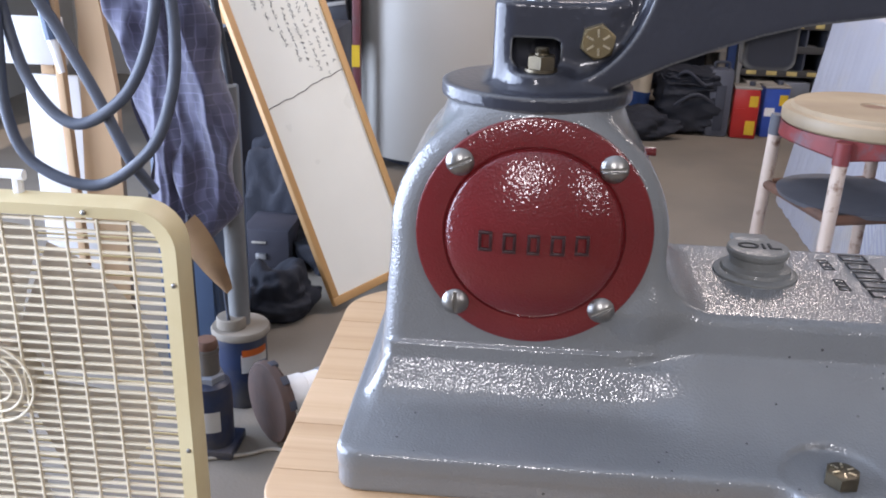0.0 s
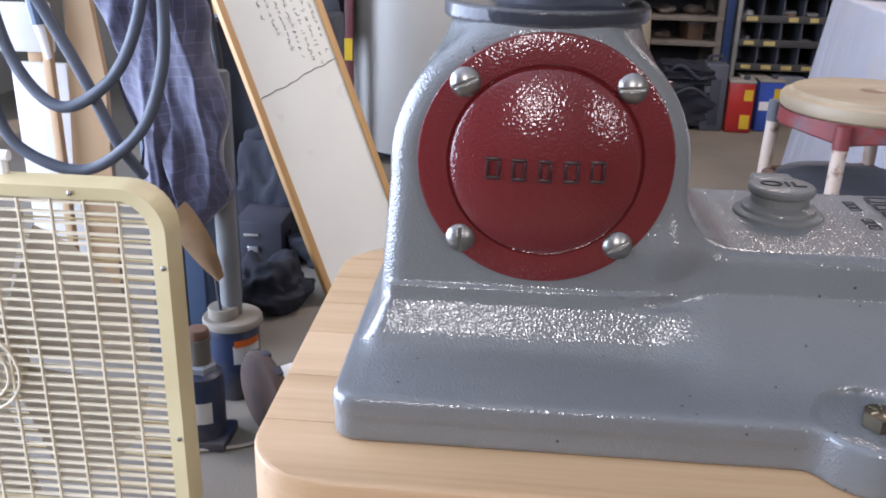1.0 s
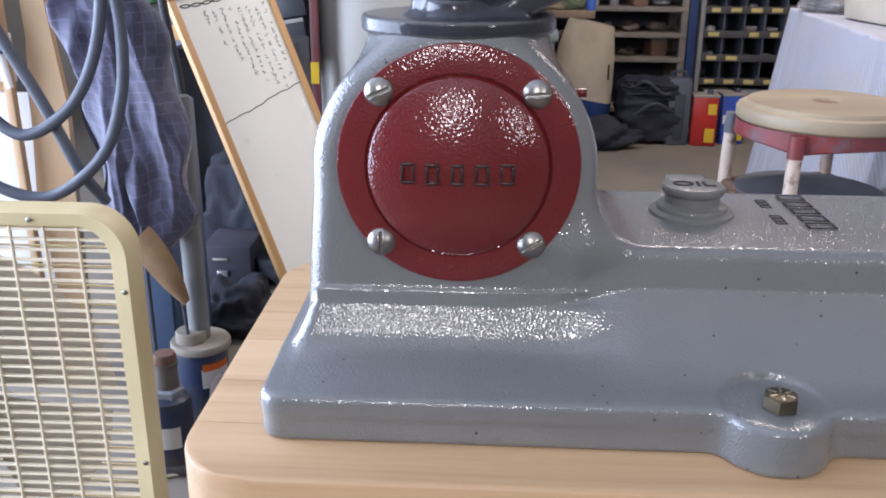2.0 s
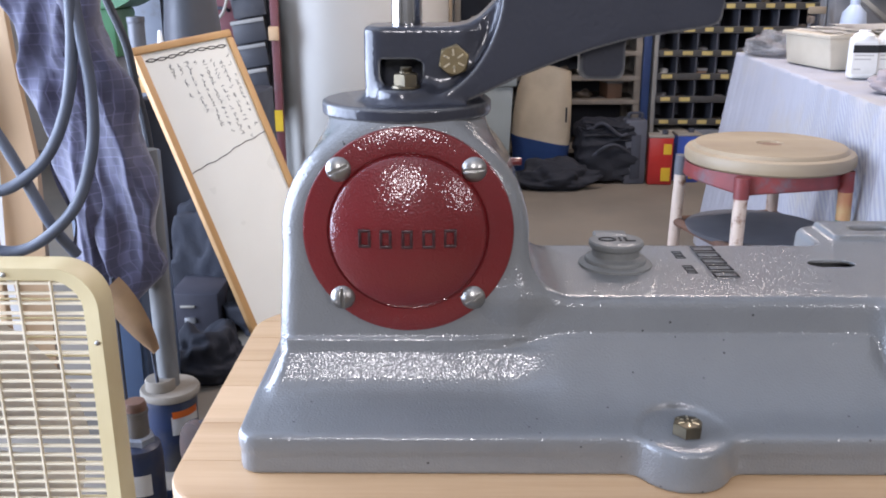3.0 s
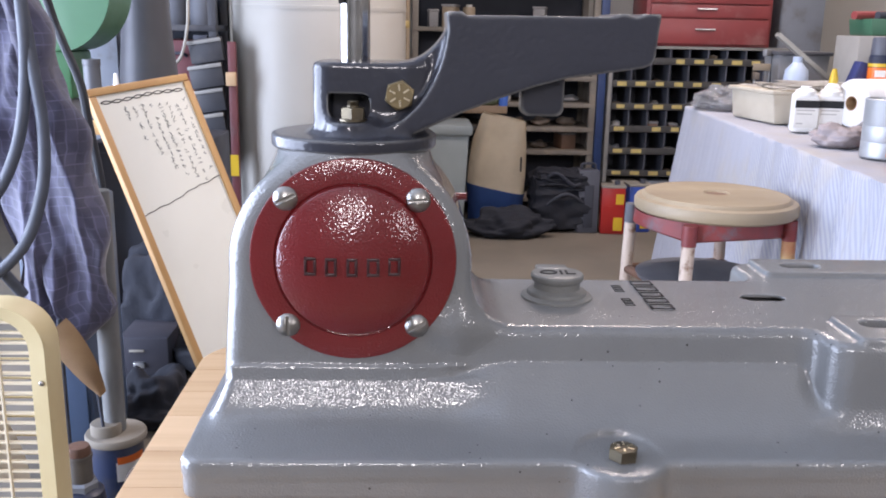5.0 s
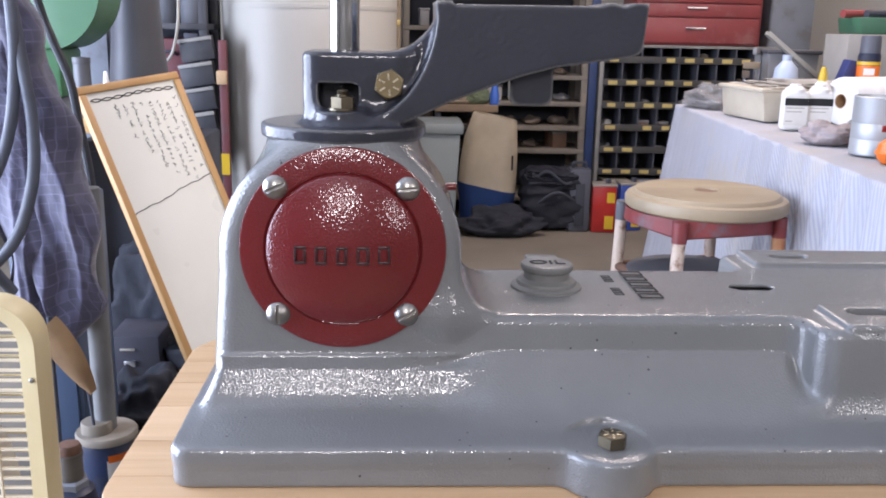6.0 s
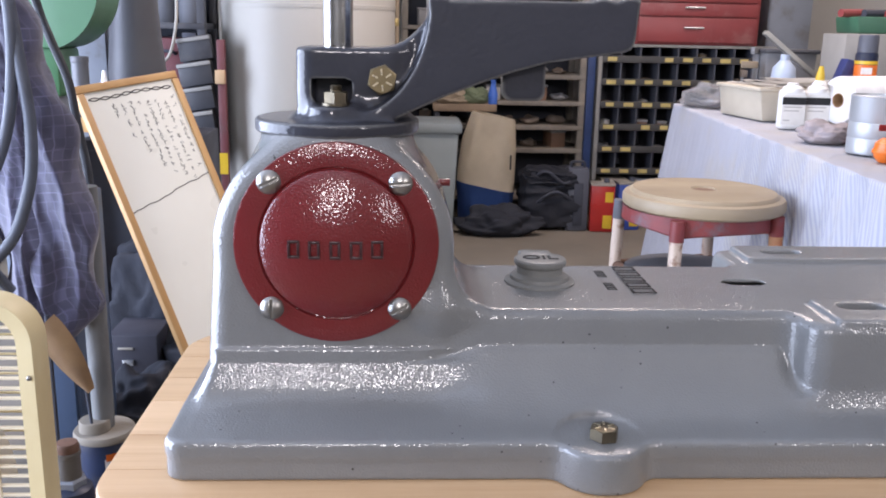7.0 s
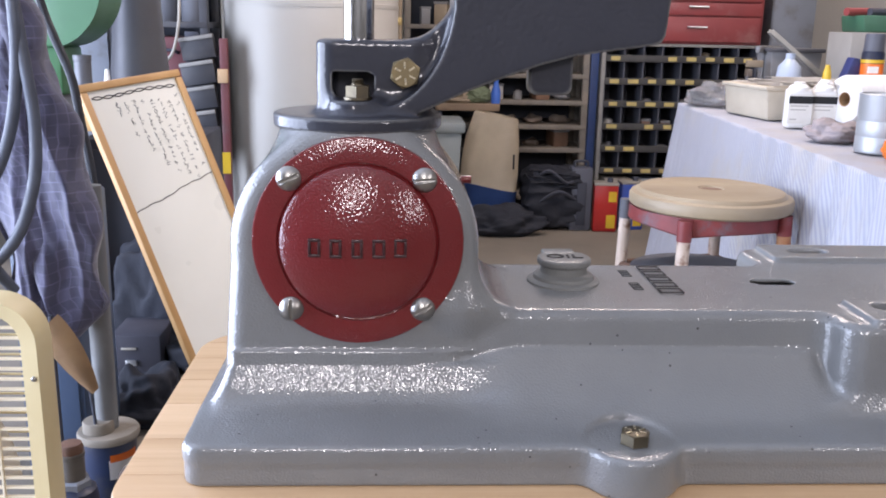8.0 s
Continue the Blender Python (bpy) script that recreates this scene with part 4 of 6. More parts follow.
def hanging(cx, cy, outline, amp, seed, n=44, m=70):
    """A hollow garment panel: front and back skins that follow an outline of (z, x_left, x_right)."""
    zs = [o[0] for o in outline]
    rows = []
    for i in range(m + 1):
        z = zs[0] + (zs[-1] - zs[0]) * i / m
        x0 = float(np.interp(-z, [-q for q in zs], [o[1] for o in outline]))
        x1 = float(np.interp(-z, [-q for q in zs], [o[2] for o in outline]))
        row = []
        for j in range(2 * n + 1):
            t = j / n if j <= n else 2 - j / n
            x = x0 + (x1 - x0) * t
            bulge = 0.035 * math.sqrt(max(0.0, 1 - (2 * t - 1) ** 2))
            side = -1 if j <= n else 1
            y = cy + side * bulge + fold(x, z, amp, seed + (0 if j <= n else 3)) + 0.016 * noise.noise(Vector((x * 22, seed, z * 9))) + 0.007 * noise.noise(Vector((x * 55 + z * 20, seed, z * 34)))
            edge = 0.012 * math.sin(z * 37 + seed) * (abs(2 * t - 1) ** 6)
            row.append((x + edge, y, z + 0.01 * math.sin(x * 60 + seed) * (i / m) ** 4))
        rows.append(row)
    return sheet(rows, 0)


shirt = thing("flannel_shirt", (0, 0, 0), "blue and violet plaid flannel shirt hanging in folds", "shirt")
part("body", hanging(0, 1.215, [(1.59, -0.80, -0.66), (1.35, -0.80, -0.65), (1.0, -0.775, -0.632), (0.82, -0.752, -0.600), (0.66, -0.722, -0.575), (0.50, -0.70, -0.580), (0.40, -0.69, -0.60)], 0.017, 0.7), PLAID, shirt, smooth=80)
part("sleeve", hanging(0, 1.19, [(1.45, -0.70, -0.640), (1.05, -0.68, -0.622), (0.95, -0.67, -0.604), (0.88, -0.66, -0.585), (0.78, -0.645, -0.553), (0.66, -0.640, -0.524), (0.55, -0.635, -0.520), (0.46, -0.625, -0.526), (0.385, -0.605, -0.560)], 0.013, 4.1), PLAID, shirt, smooth=80)

hose = thing("hose", (0, 0, 0), "grey rubber hose hung in loose loops", "hose")
part("coil", tube(smooth_path([(-0.80, 1.12, 1.585), (-0.815, 1.05, 1.3), (-0.822, 1.0, 1.0), (-0.828, 1.0, 0.80), (-0.834, 1.0, 0.665), (-0.802, 1.0, 0.577), (-0.697, 1.0, 0.541), (-0.60, 1.0, 0.605), (-0.555, 1.0, 0.70), (-0.543, 1.0, 0.80), (-0.552, 1.0, 0.92), (-0.575, 1.02, 1.10), (-0.60, 1.08, 1.35), (-0.62, 1.13, 1.588)], 10), 0.0095, 12), RUBBER, hose)
part("coil", tube(smooth_path([(-0.82, 1.12, 1.588), (-0.84, 1.04, 1.25), (-0.845, 1.02, 1.0), (-0.828, 1.02, 0.83), (-0.792, 1.01, 0.705), (-0.722, 1.0, 0.643), (-0.640, 1.0, 0.685), (-0.590, 1.0, 0.765), (-0.565, 1.0, 0.87), (-0.560, 1.0, 1.0), (-0.60, 1.05, 1.3), (-0.64, 1.12, 1.588)], 10), 0.0095, 12), RUBBER, hose)
part("tail", tube(smooth_path([(-0.79, 1.10, 1.58), (-0.80, 1.03, 1.1), (-0.775, 1.01, 0.88), (-0.740, 1.02, 0.790), (-0.69, 1.02, 0.69), (-0.645, 1.02, 0.585), (-0.62, 1.05, 0.52)], 10), 0.0095, 12), RUBBER, hose)
cable = thing("power_cable", (0, 0, 0), "black rubber cable hanging beside the shirt", "cable")
part("cable_run", tube(smooth_path([(-0.70, 1.17, 1.59), (-0.700, 1.32, 1.25), (-0.666, 1.38, 1.00), (-0.645, 1.38, 0.930), (-0.617, 1.38, 0.850), (-0.606, 1.38, 0.770), (-0.591, 1.38, 0.65), (-0.585, 1.38, 0.45), (-0.60, 1.42, 0.2), (-0.62, 1.45, 0.012), (-0.75, 1.5, 0.011)], 10), 0.0085, 10), DARK_RUBBER, cable)

# ---- things standing behind the fan ----
panel = thing("hardboard_sheet", (-1.02, 1.5, 0.0), "white hardboard sheet standing behind the hoses", "hardboard")
part("board", box(-0.062, 0.060, -0.008, 0.008, 0.0, 0.62, 0.002), OFFWHITE, panel)
part("upper_board", box(-0.10, 0.045, -0.025, -0.010, 0.645, 0.745, 0.003), OFFWHITE, panel)
part("batten", box(-0.03, 0.0, 0.008, 0.03, 0.0, 0.72, 0.002), CARDBOARD, panel)
plank = thing("plank", (-0.86, 1.40, 0.0), "raw wooden plank leaning beside the shirt", "plank")
part("board", prism([(-0.03, 0.0), (0.01, 0.0), (0.03, 0.62), (0.012, 0.80), (0.0, 1.1), (-0.045, 1.1), (-0.035, 0.75), (-0.06, 0.42)], -0.009, 0.009, 0.002), CARDBOARD, plank)
brushes = thing("paint_brush", (-0.93, 1.36, 0.0), "blue handled brush with white tips on a batten", "brush")
part("batten", box(-0.008, 0.008, 0.0, 0.02, 0.0, 0.85, 0.002), CARDBOARD, brushes)
part("handle", tube([(-0.02, -0.01, 0.86), (0.0, -0.01, 0.72)], 0.013, 10), BLUE_STEEL, brushes)
part("tip", tube([(0.0, -0.01, 0.72), (0.012, -0.01, 0.655)], 0.010, 10, taper=0.006), WHITE, brushes)
column = thing("blue_cabinet", (-0.61, 1.50, 0.0), "worn blue steel cabinet in the shade", "cabinet")
part("body", box(-0.16, -0.03, -0.12, 0.10, 0.0, 0.60, 0.006), BLUE_STEEL, column)
part("door", box(-0.15, -0.04, -0.128, -0.121, 0.05, 0.56, 0.002), BLUE_STEEL, column)
boot = thing("leather_flap", (-0.578, 1.12, 0.0), "tan leather flap drooping behind the fan", "leather")
flap_rows = []
for i in range(13):
    t = i / 12
    c = Vector((-0.625 + 0.085 * t, 1.12 - 0.02 * t, 0.435 - 0.115 * t ** 1.2))
    wdt = 0.030 * (1 - 0.75 * t ** 3)
    flap_rows.append([(c.x + 0.60 + wdt * s * 0.75, c.y - 1.12 - 0.012 * (1 - s * s), c.z + wdt * s * 0.7) for s in np.linspace(-1, 1, 9)])
part("flap", sheet(flap_rows, 0.006), LEATHER, boot)
part("strap", tube([(-0.02, 0.012, 0.0), (-0.02, 0.012, 0.45)], 0.004, 8), DARK, boot)

stand = thing("pipe_stand", (-0.556, 1.26, 0.0), "grey post in a round collar on a dark blue tub", "stand")
part("tub", lathe([(0.046, 0.0), (0.050, 0.01), (0.052, 0.144), (0.049, 0.157), (0, 0.157)], 40), DARK_BLUE, stand)
part("lid", lathe([(0.058, 0.157), (0.0595, 0.160), (0.0595, 0.168), (0.057, 0.172), (0.0, 0.173)], 48), LID_DUST, stand, "dusty round metal lid")
part("collar", lathe([(0.030, 0.173), (0.030, 0.192), (0.028, 0.195), (0, 0.195)], 36, Matrix.Translation((-0.015, -0.01, 0))), LID_DUST, stand)
part("post", tube([(-0.002, 0.005, 0.174), (-0.004, 0.008, 0.66)], 0.021, 24), POST_GREY, stand)
part("rod", tube([(-0.012, -0.030, 0.173), (-0.022, -0.030, 0.31)], 0.0032, 8), DARK, stand)
lab = bmesh.new()
for z0, z1 in ((0.085, 0.126),):
    rows_ = [[(0.0524 * math.cos(a), 0.0524 * math.sin(a), z) for a in np.linspace(radians(-75), radians(-5), 14)] for z in (z1, z0)]
    lab = sheet(rows_, 0.0006)
part("label", lab, PAPER, stand, "white paper label")
part("label_band", sheet([[(0.0531 * math.cos(a), 0.0531 * math.sin(a), z) for a in np.linspace(radians(-72), radians(-8), 14)] for z in (0.137, 0.122)], 0.0006), ORANGE, stand, "orange label band")

jack = thing("bottle_jack", (-0.560, 1.075, 0.0), "blue bottle jack with a rusty ram and cream label", "jack")
part("base", box(-0.05, 0.05, -0.045, 0.045, 0.0, 0.018, 0.004), DARK_BLUE, jack)
part("body", lathe([(0.040, 0.018), (0.041, 0.12), (0.038, 0.142), (0.026, 0.150), (0, 0.150)], 36), DARK_BLUE, jack)
part("shoulder", lathe([(0.030, 0.146), (0.030, 0.160), (0.026, 0.164), (0, 0.164)], 6), GREY_STEEL, jack)
part("ram", lathe([(0.021, 0.16), (0.021, 0.205), (0.0225, 0.207), (0.0225, 0.214), (0, 0.214)], 28), RAM_STEEL, jack)
part("saddle", lathe([(0.0195, 0.213), (0.021, 0.223), (0.018, 0.231), (0.0, 0.233)], 28), RUST, jack, "rusty saddle")
part("label", sheet([[(0.0418 * math.cos(a), 0.0418 * math.sin(a), z) for a in np.linspace(radians(-112), radians(-48), 12)] for z in (0.098, 0.055)], 0.0006), PAPER, jack, "cream paper label")

wheel = thing("flanged_pipe", (-0.455, 1.12, 0.0), "white pipe with a rusty bolted flange lying on concrete", "pipe")
axis = Vector((0.73, 0.68, 0.0)).normalized()
tilt = Matrix.Translation((0, 0, 0.082)) @ axis.to_track_quat("Z", "Y").to_matrix().to_4x4()
flange_ = part("flange", lathe([(0.0, -0.012), (0.060, -0.014), (0.078, -0.012), (0.081, -0.007), (0.081, 0.004), (0.074, 0.012), (0.050, 0.014), (0.040, 0.030), (0, 0.030)], 56, tilt), IRON_BROWN, wheel, "rusty iron flange")
part("flange", lathe([(0.0, 0.345), (0.060, 0.345), (0.081, 0.35), (0.081, 0.362), (0.060, 0.366), (0, 0.366)], 56, tilt), IRON_BROWN, wheel, "rusty iron flange")
# dark blocks on the rim paint the shade in its notches
for k in range(10):
    a = radians(36 * k)
    part("notch", box(-0.009, 0.009, -0.004, 0.004, -0.006, 0.009, 0.001, turn=tilt @ Matrix.Rotation(a, 4, "Z") @ Matrix.Translation((0, 0.078, 0.004))), DARK, flange_)
pw = lathe([(0.037, 0.02), (0.038, 0.024), (0.038, 0.066), (0.034, 0.070), (0.034, 0.34), (0, 0.34)], 40, tilt)
part("pipe_wall", pw, WHITE, wheel, "white plastic pipe")
part("clamp", lathe([(0.0352, 0.105), (0.0365, 0.106), (0.0365, 0.120), (0.0352, 0.121)], 40, tilt), TIN, wheel)
cord = thing("floor_cord", (0, 0, 0), "thin grey cord lying on the concrete", "cord")
part("cord_run", tube(smooth_path([(-0.62, 1.00, 0.004), (-0.55, 1.03, 0.004), (-0.49, 1.05, 0.004), (-0.44, 1.075, 0.004), (-0.36, 1.06, 0.004), (-0.2, 1.2, 0.004)], 8), 0.0038, 8), DUSTY, cord)
# made-up dark lumps for the clutter and shadow behind the stand
for name, at, size, seed in (("dark_heap", (-0.60, 1.68, 0.0), (0.10, 0.09, 0.12), 12.0), ("dark_heap", (-0.48, 2.02, 0.0), (0.16, 0.12, 0.20), 15.0), ("dark_heap", (-0.66, 2.12, 0.0), (0.15, 0.06, 0.34), 19.0)):
    heap = thing(name, at, "dark crumpled lump standing in for shadowed clutter behind the stand", "tarpaulin", "tarpaulins behind the stand")
    part("folds", lump(*size, seed), BLACK_FABRIC, heap, smooth=80)
crate = thing("grey_box", (-0.69, 1.95, 0.0), "dull grey plastic box with a latch", "box")
part("body", box(-0.07, 0.065, -0.04, 0.12, 0.0, 0.135, 0.006), CRATE_SHADED, crate)
part("latch", box(-0.03, 0.0, -0.048, -0.04, 0.05, 0.066, 0.002), TIN, crate)
part("latch", box(-0.04, 0.0, -0.046, -0.04, 0.095, 0.101, 0.001), DUSTY, crate)

# made-up dark block filling the shadowed clutter behind the whiteboard, doors included
under = thing("shadow_block", (-0.56, 2.42, 0.0), "dark block standing in for shadowed clutter behind the whiteboard", "cabinet")
part("body", box(-0.36, -0.02, -0.17, 0.2, 0.0, 0.62, 0.006), DARK, under)
part("door", box(-0.35, -0.20, -0.178, -0.171, 0.04, 0.59, 0.003), DARK, under)
part("door", box(-0.18, -0.03, -0.178, -0.171, 0.04, 0.59, 0.003), DARK, under)

# ---- whiteboard ----
wb = thing("whiteboard", (0, 0, 0), "narrow whiteboard in an oak frame leaning askew", "whiteboard")
corner, w_dir, l_dir = Vector((-0.778, 1.85, 0.799)), Vector((0.2, 0.25, 0.032)).normalized(), Vector((0.32, -0.15, -0.779)).normalized()
w_dir = (w_dir - w_dir.dot(l_dir) * l_dir).normalized()
n_dir = (-l_dir).cross(w_dir)
wb.matrix_world = Matrix.Translation(corner) @ Matrix((w_dir, n_dir, -l_dir)).transposed().to_4x4()
WB_W, WB_L = 0.306, 0.86
part("face", box(0.012, WB_W - 0.012, -0.003, 0.004, -WB_L + 0.012, -0.012), BOARD_WHITE, wb)
for b in ((0, WB_W, -0.0195, 0.0), (0, WB_W, -WB_L, -WB_L + 0.021)):
    part("rail", box(b[0], b[1], -0.010, 0.008, b[2], b[3], 0.002), PINE, wb)
for b in ((0, 0.0195), (WB_W - 0.0195, WB_W)):
    part("stile", box(b[0], b[1], -0.0105, 0.0085, -WB_L + 0.0212, -0.0212, 0.002), PINE, wb)
rng = random.Random(5)
for k in range(8):
    u = 0.268 - 0.0255 * k
    marks = bmesh.new()
    v = 0.062 + 0.012 * rng.random()
    stop = (0.27, 0.30, 0.29, 0.27, 0.25, 0.20, 0.15, 0.10)[k]
    while v < stop:
        if rng.random() < 0.86:
            for q in range(rng.choice((2, 3, 3))):
                half, thick = 0.0022 + 0.0032 * rng.random(), 0.0005 + 0.0004 * rng.random()
                at = Matrix.Translation((u + rng.uniform(-0.004, 0.004), 0, -v - rng.uniform(-0.004, 0.004))) @ Matrix.Rotation(radians(rng.choice((0, 90, 35, -40, 75)) + rng.uniform(-12, 12)), 4, "Y")
                box(-half, half, -0.0036, -0.0031, -thick, thick, bm=marks, turn=at)
        v += 0.0085 + 0.004 * rng.random() + (0.008 if rng.random() < 0.2 else 0.0)
    tagged(part("writing_line", marks, PEN_GREY, wb), kind="stuff")
for ph in (0, math.pi):
    part("border_line", tube([(0.028 + 0.250 * i / 60, -0.0034, -0.038 - 0.004 * math.sin(i * 0.42 + ph) - 0.002 * math.sin(i * 0.13)) for i in range(61)], 0.0014, 5), INK, wb)
part("border_line", tube([(0.021 + 0.264 * i / 40, -0.0034, -0.340 + 0.052 * (i / 40) + 0.0012 * math.sin(i * 0.9) + 0.002 * math.sin(i * 0.31)) for i in range(41)], 0.0011, 5), INK, wb)

# ---- green machine and shelves behind ----
mach = thing("green_machine", (-0.955, 2.25, 0.0), "green enamelled machine with a rounded housing and grey column", "machine")
arc = [(0.16 * math.cos(a) + 0.0, 1.06 + 0.18 * math.sin(a)) for a in np.linspace(radians(-80), radians(85), 28)]
part("housing", prism([(-0.14, 0.88)] + arc + [(-0.14, 1.24)], -0.10, 0.10, 0.012), GREEN, mach)
part("lower_housing", box(-0.14, 0.035, -0.09, 0.09, 0.75, 0.885, 0.012), GREEN, mach)
part("column", box(-0.12, 0.02, -0.08, 0.08, 0.0, 0.755, 0.012), GREY_STEEL, mach)
part("sticker", box(-0.055, -0.028, -0.1015, -0.1, 0.885, 0.975), PAPER, mach, "white paper sticker")
part("sticker_band", box(-0.053, -0.030, -0.1025, -0.1015, 0.892, 0.905), CAN_RED, mach)
duct = thing("grey_duct", (-0.835, 2.62, 0.0), "broad grey steel duct standing behind the machine", "duct")
part("pipe_wall", lathe([(0.095, 0.0), (0.092, 0.80), (0.082, 0.90), (0.076, 1.0), (0.074, 1.6), (0, 1.6)], 32), DUCT_GREY, duct)
bench2 = thing("back_bench", (-0.86, 2.3, 0.0), "low pine bench edge behind the shirt", "bench")
part("top", box(-0.12, 0.13, -0.20, -0.12, 0.66, 0.70, 0.004), PINE, bench2)
for x in (-0.10, -0.055):
    part("leg", box(x - 0.02, x + 0.02, -0.18, -0.14, 0.0, 0.66, 0.003), PINE, bench2)
jar = thing("metal_cup", (-0.855, 2.14, 0.70), "small dull metal cup on the bench", "cup")
part("cup", lathe([(0.021, 0.0), (0.023, 0.09), (0.023, 0.148), (0.0245, 0.150), (0.0245, 0.164), (0, 0.166)], 24), DUCT_GREY, jar)
glue = thing("nozzle_bottle", (-0.788, 2.13, 0.70), "small bottle with a white cone nozzle", "bottle")
part("bottle", lathe([(0.016, 0.0), (0.017, 0.06), (0.010, 0.075), (0, 0.075)], 20), BRASS, glue)
part("nozzle", lathe([(0.011, 0.073), (0.010, 0.085), (0.004, 0.128), (0, 0.128)], 20), WHITE, glue)


def shelf_unit(name, at, w, d, h, levels, mat, label, post=0.03):
    th = thing(name, at, label, "shelves")
    for x in (0, w - post):
        for y in (0, d - post):
            part("post", box(x, x + post, y, y + post, 0, h, 0.002), mat, th)
    for z in levels:
        part("shelf", box(0.002, w - 0.002, -0.004, d + 0.002, z, z + 0.022, 0.002), mat, th)
    part("back_panel", box(0, w, d + 0.003, d + 0.012, 0, h), DARK, th)
    return th


rng = random.Random(11)


CLUTTER_LABELS = ("dusty workshop box with a loose lid", "old lidded can of workshop supplies", "crumpled dusty rag on a steel shelf", "small dusty hand tool on a shelf")


def clutter(name, label, at, w, d, h, paint=None):
    """One odd-shaped piece of shop clutter, of a few forms."""
    kind_ = rng.choice((2, 2, 2, 0, 1, 2))
    label = label or CLUTTER_LABELS[kind_]
    th = thing(name, at, label, "clutter", turn=rng.uniform(-15, 15))
    mat = JUNK[rng.randrange(5)]
    mat = paint or mat
    if kind_ == 0:
        part("body", box(-w / 2, w / 2, -d / 2, d / 2, 0, h, min(w, h) * 0.08), mat, th)
        part("lid", box(-w / 2 - 0.003, w / 2 + 0.003, -d / 2 - 0.003, d / 2 + 0.003, h, h + 0.012, 0.002), JUNK[1], th)
    elif kind_ == 1:
        part("can", lathe([(w / 2, 0), (w / 2, h * 0.9), (w / 2 * 0.9, h), (0, h)], 20), mat, th)
        part("cap", lathe([(w / 4, h), (w / 4, h * 1.12), (0, h * 1.12)], 16), JUNK[3], th)
    elif kind_ == 2:
        bm = bmesh.new()
        bmesh.ops.create_icosphere(bm, subdivisions=3, radius=0.5)
        for v in bm.verts:
            nz = noise.noise(v.co * 2.5 + Vector((at[0] * 9, at[1], at[2] * 9)))
            v.co = Vector((v.co.x * w * 1.3 * (1 + 0.4 * nz), v.co.y * d * (1 + 0.4 * nz), max(0, (v.co.z + 0.4) * h * 0.62 * (1 + 0.5 * nz))))
        part("lump", bm, JUNK[(1, 2, 2)[rng.randrange(3)]], th, smooth=70)
    else:
        part("block", box(-w / 2, w / 2, -d / 2, d / 2, 0, h * 0.55, 0.003), mat, th)
        part("handle", tube(smooth_path([(-w * 0.3, 0, h * 0.55), (-w * 0.25, 0, h * 0.95), (w * 0.25, 0, h * 0.95), (w * 0.3, 0, h * 0.55)], 6), 0.006, 8), JUNK[1], th)
    return th


shelf_unit("steel_shelves", (-1.05, 3.05, 0.0), 0.35, 0.25, 1.5, (0.10, 0.42, 0.935, 1.25), SHELF_SHADE, "dark steel shelves packed with boxes")
case = thing("red_case", (-0.865, 3.22, 0.442), "red steel case on the grey shelves", "case")
part("body", box(-0.073, 0.075, -0.13, 0.06, 0.0, 0.46, 0.008), DULL_RED, case)
part("handle", tube(smooth_path([(-0.04, -0.13, 0.40), (-0.03, -0.155, 0.41), (0.03, -0.155, 0.41), (0.04, -0.13, 0.40)], 5), 0.006, 8), DARK, case)
drawers = thing("parts_drawers", (-0.725, 3.05, 0.442), "grey steel parts drawers with dusty slanted lips on the shelves", "drawer cabinet")
part("carcass", box(-0.062, -0.010, 0.0, 0.22, 0.002, 0.480, 0.003), DARK, drawers)
for i in range(5):
    out = 0.006 * (i % 3)
    lean = Matrix.Translation((0.0, 0.0, 0.014 + i * 0.092)) @ Matrix.Rotation(radians(-9), 4, "Y")
    d_ = part("drawer", box(-0.062, 0.060, -0.050 + out, -0.003, 0.0, 0.086, 0.002, turn=lean), DRAWER_GREY, drawers)
    part("drawer_lip", box(-0.064, 0.062, -0.058 + out, -0.048 + out, 0.070, 0.084, 0.002, turn=lean), SHELF_GREY, d_, "dusty grey lip")
red_pole = thing("red_steel_post", (-0.640, 3.0, 0.0), "red painted steel post beside the tank", "post")
part("post", box(-0.012, 0.017, 0.0, 0.03, 0.0, 0.90, 0.003), DULL_RED, red_pole)
part("tag", box(-0.014, 0.016, -0.004, 0.0, 0.40, 0.48), CAN_YELLOW, red_pole, "yellow tag")
part("wood_block", box(-0.017, 0.019, -0.026, 0.0, 0.74, 0.79, 0.003), CARDBOARD, red_pole, "pale wood block")
cabinet = thing("grey_cabinet", (-1.30, 3.15, 0.0), "tall plain blue-grey steel cabinet", "cabinet")
part("body", box(-0.23, 0.22, 0.0, 0.32, 0.0, 1.6, 0.006), GREY_STEEL, cabinet)
part("door", box(-0.215, 0.205, -0.018, -0.001, 0.06, 1.57, 0.004), GREY_STEEL, cabinet)
part("handle", box(0.150, 0.165, -0.032, -0.018, 0.92, 1.03, 0.004), DARK, cabinet)
wire = thing("loose_cable", (0, 0, 0), "thin pale cable looping down the shelves", "cable")
part("cable_run", tube(smooth_path([(-0.78, 3.02, 1.25), (-0.785, 2.99, 1.05), (-0.79, 2.98, 0.95), (-0.815, 2.98, 0.85), (-0.86, 2.98, 0.78), (-0.9, 2.99, 0.60), (-0.9, 2.99, 0.0)], 8), 0.006, 8), DUSTY, wire)
for i, (x, z) in enumerate(((-0.98, 0.957), (-0.88, 0.957), (-0.78, 0.957), (-0.96, 1.272), (-0.995, 0.442), (-0.95, 0.122), (-0.82, 0.122))):
    clutter("shelf_clutter", "", (x, 3.18, z), 0.09, 0.16, 0.10 + 0.05 * rng.random(), SHADE_GREY)

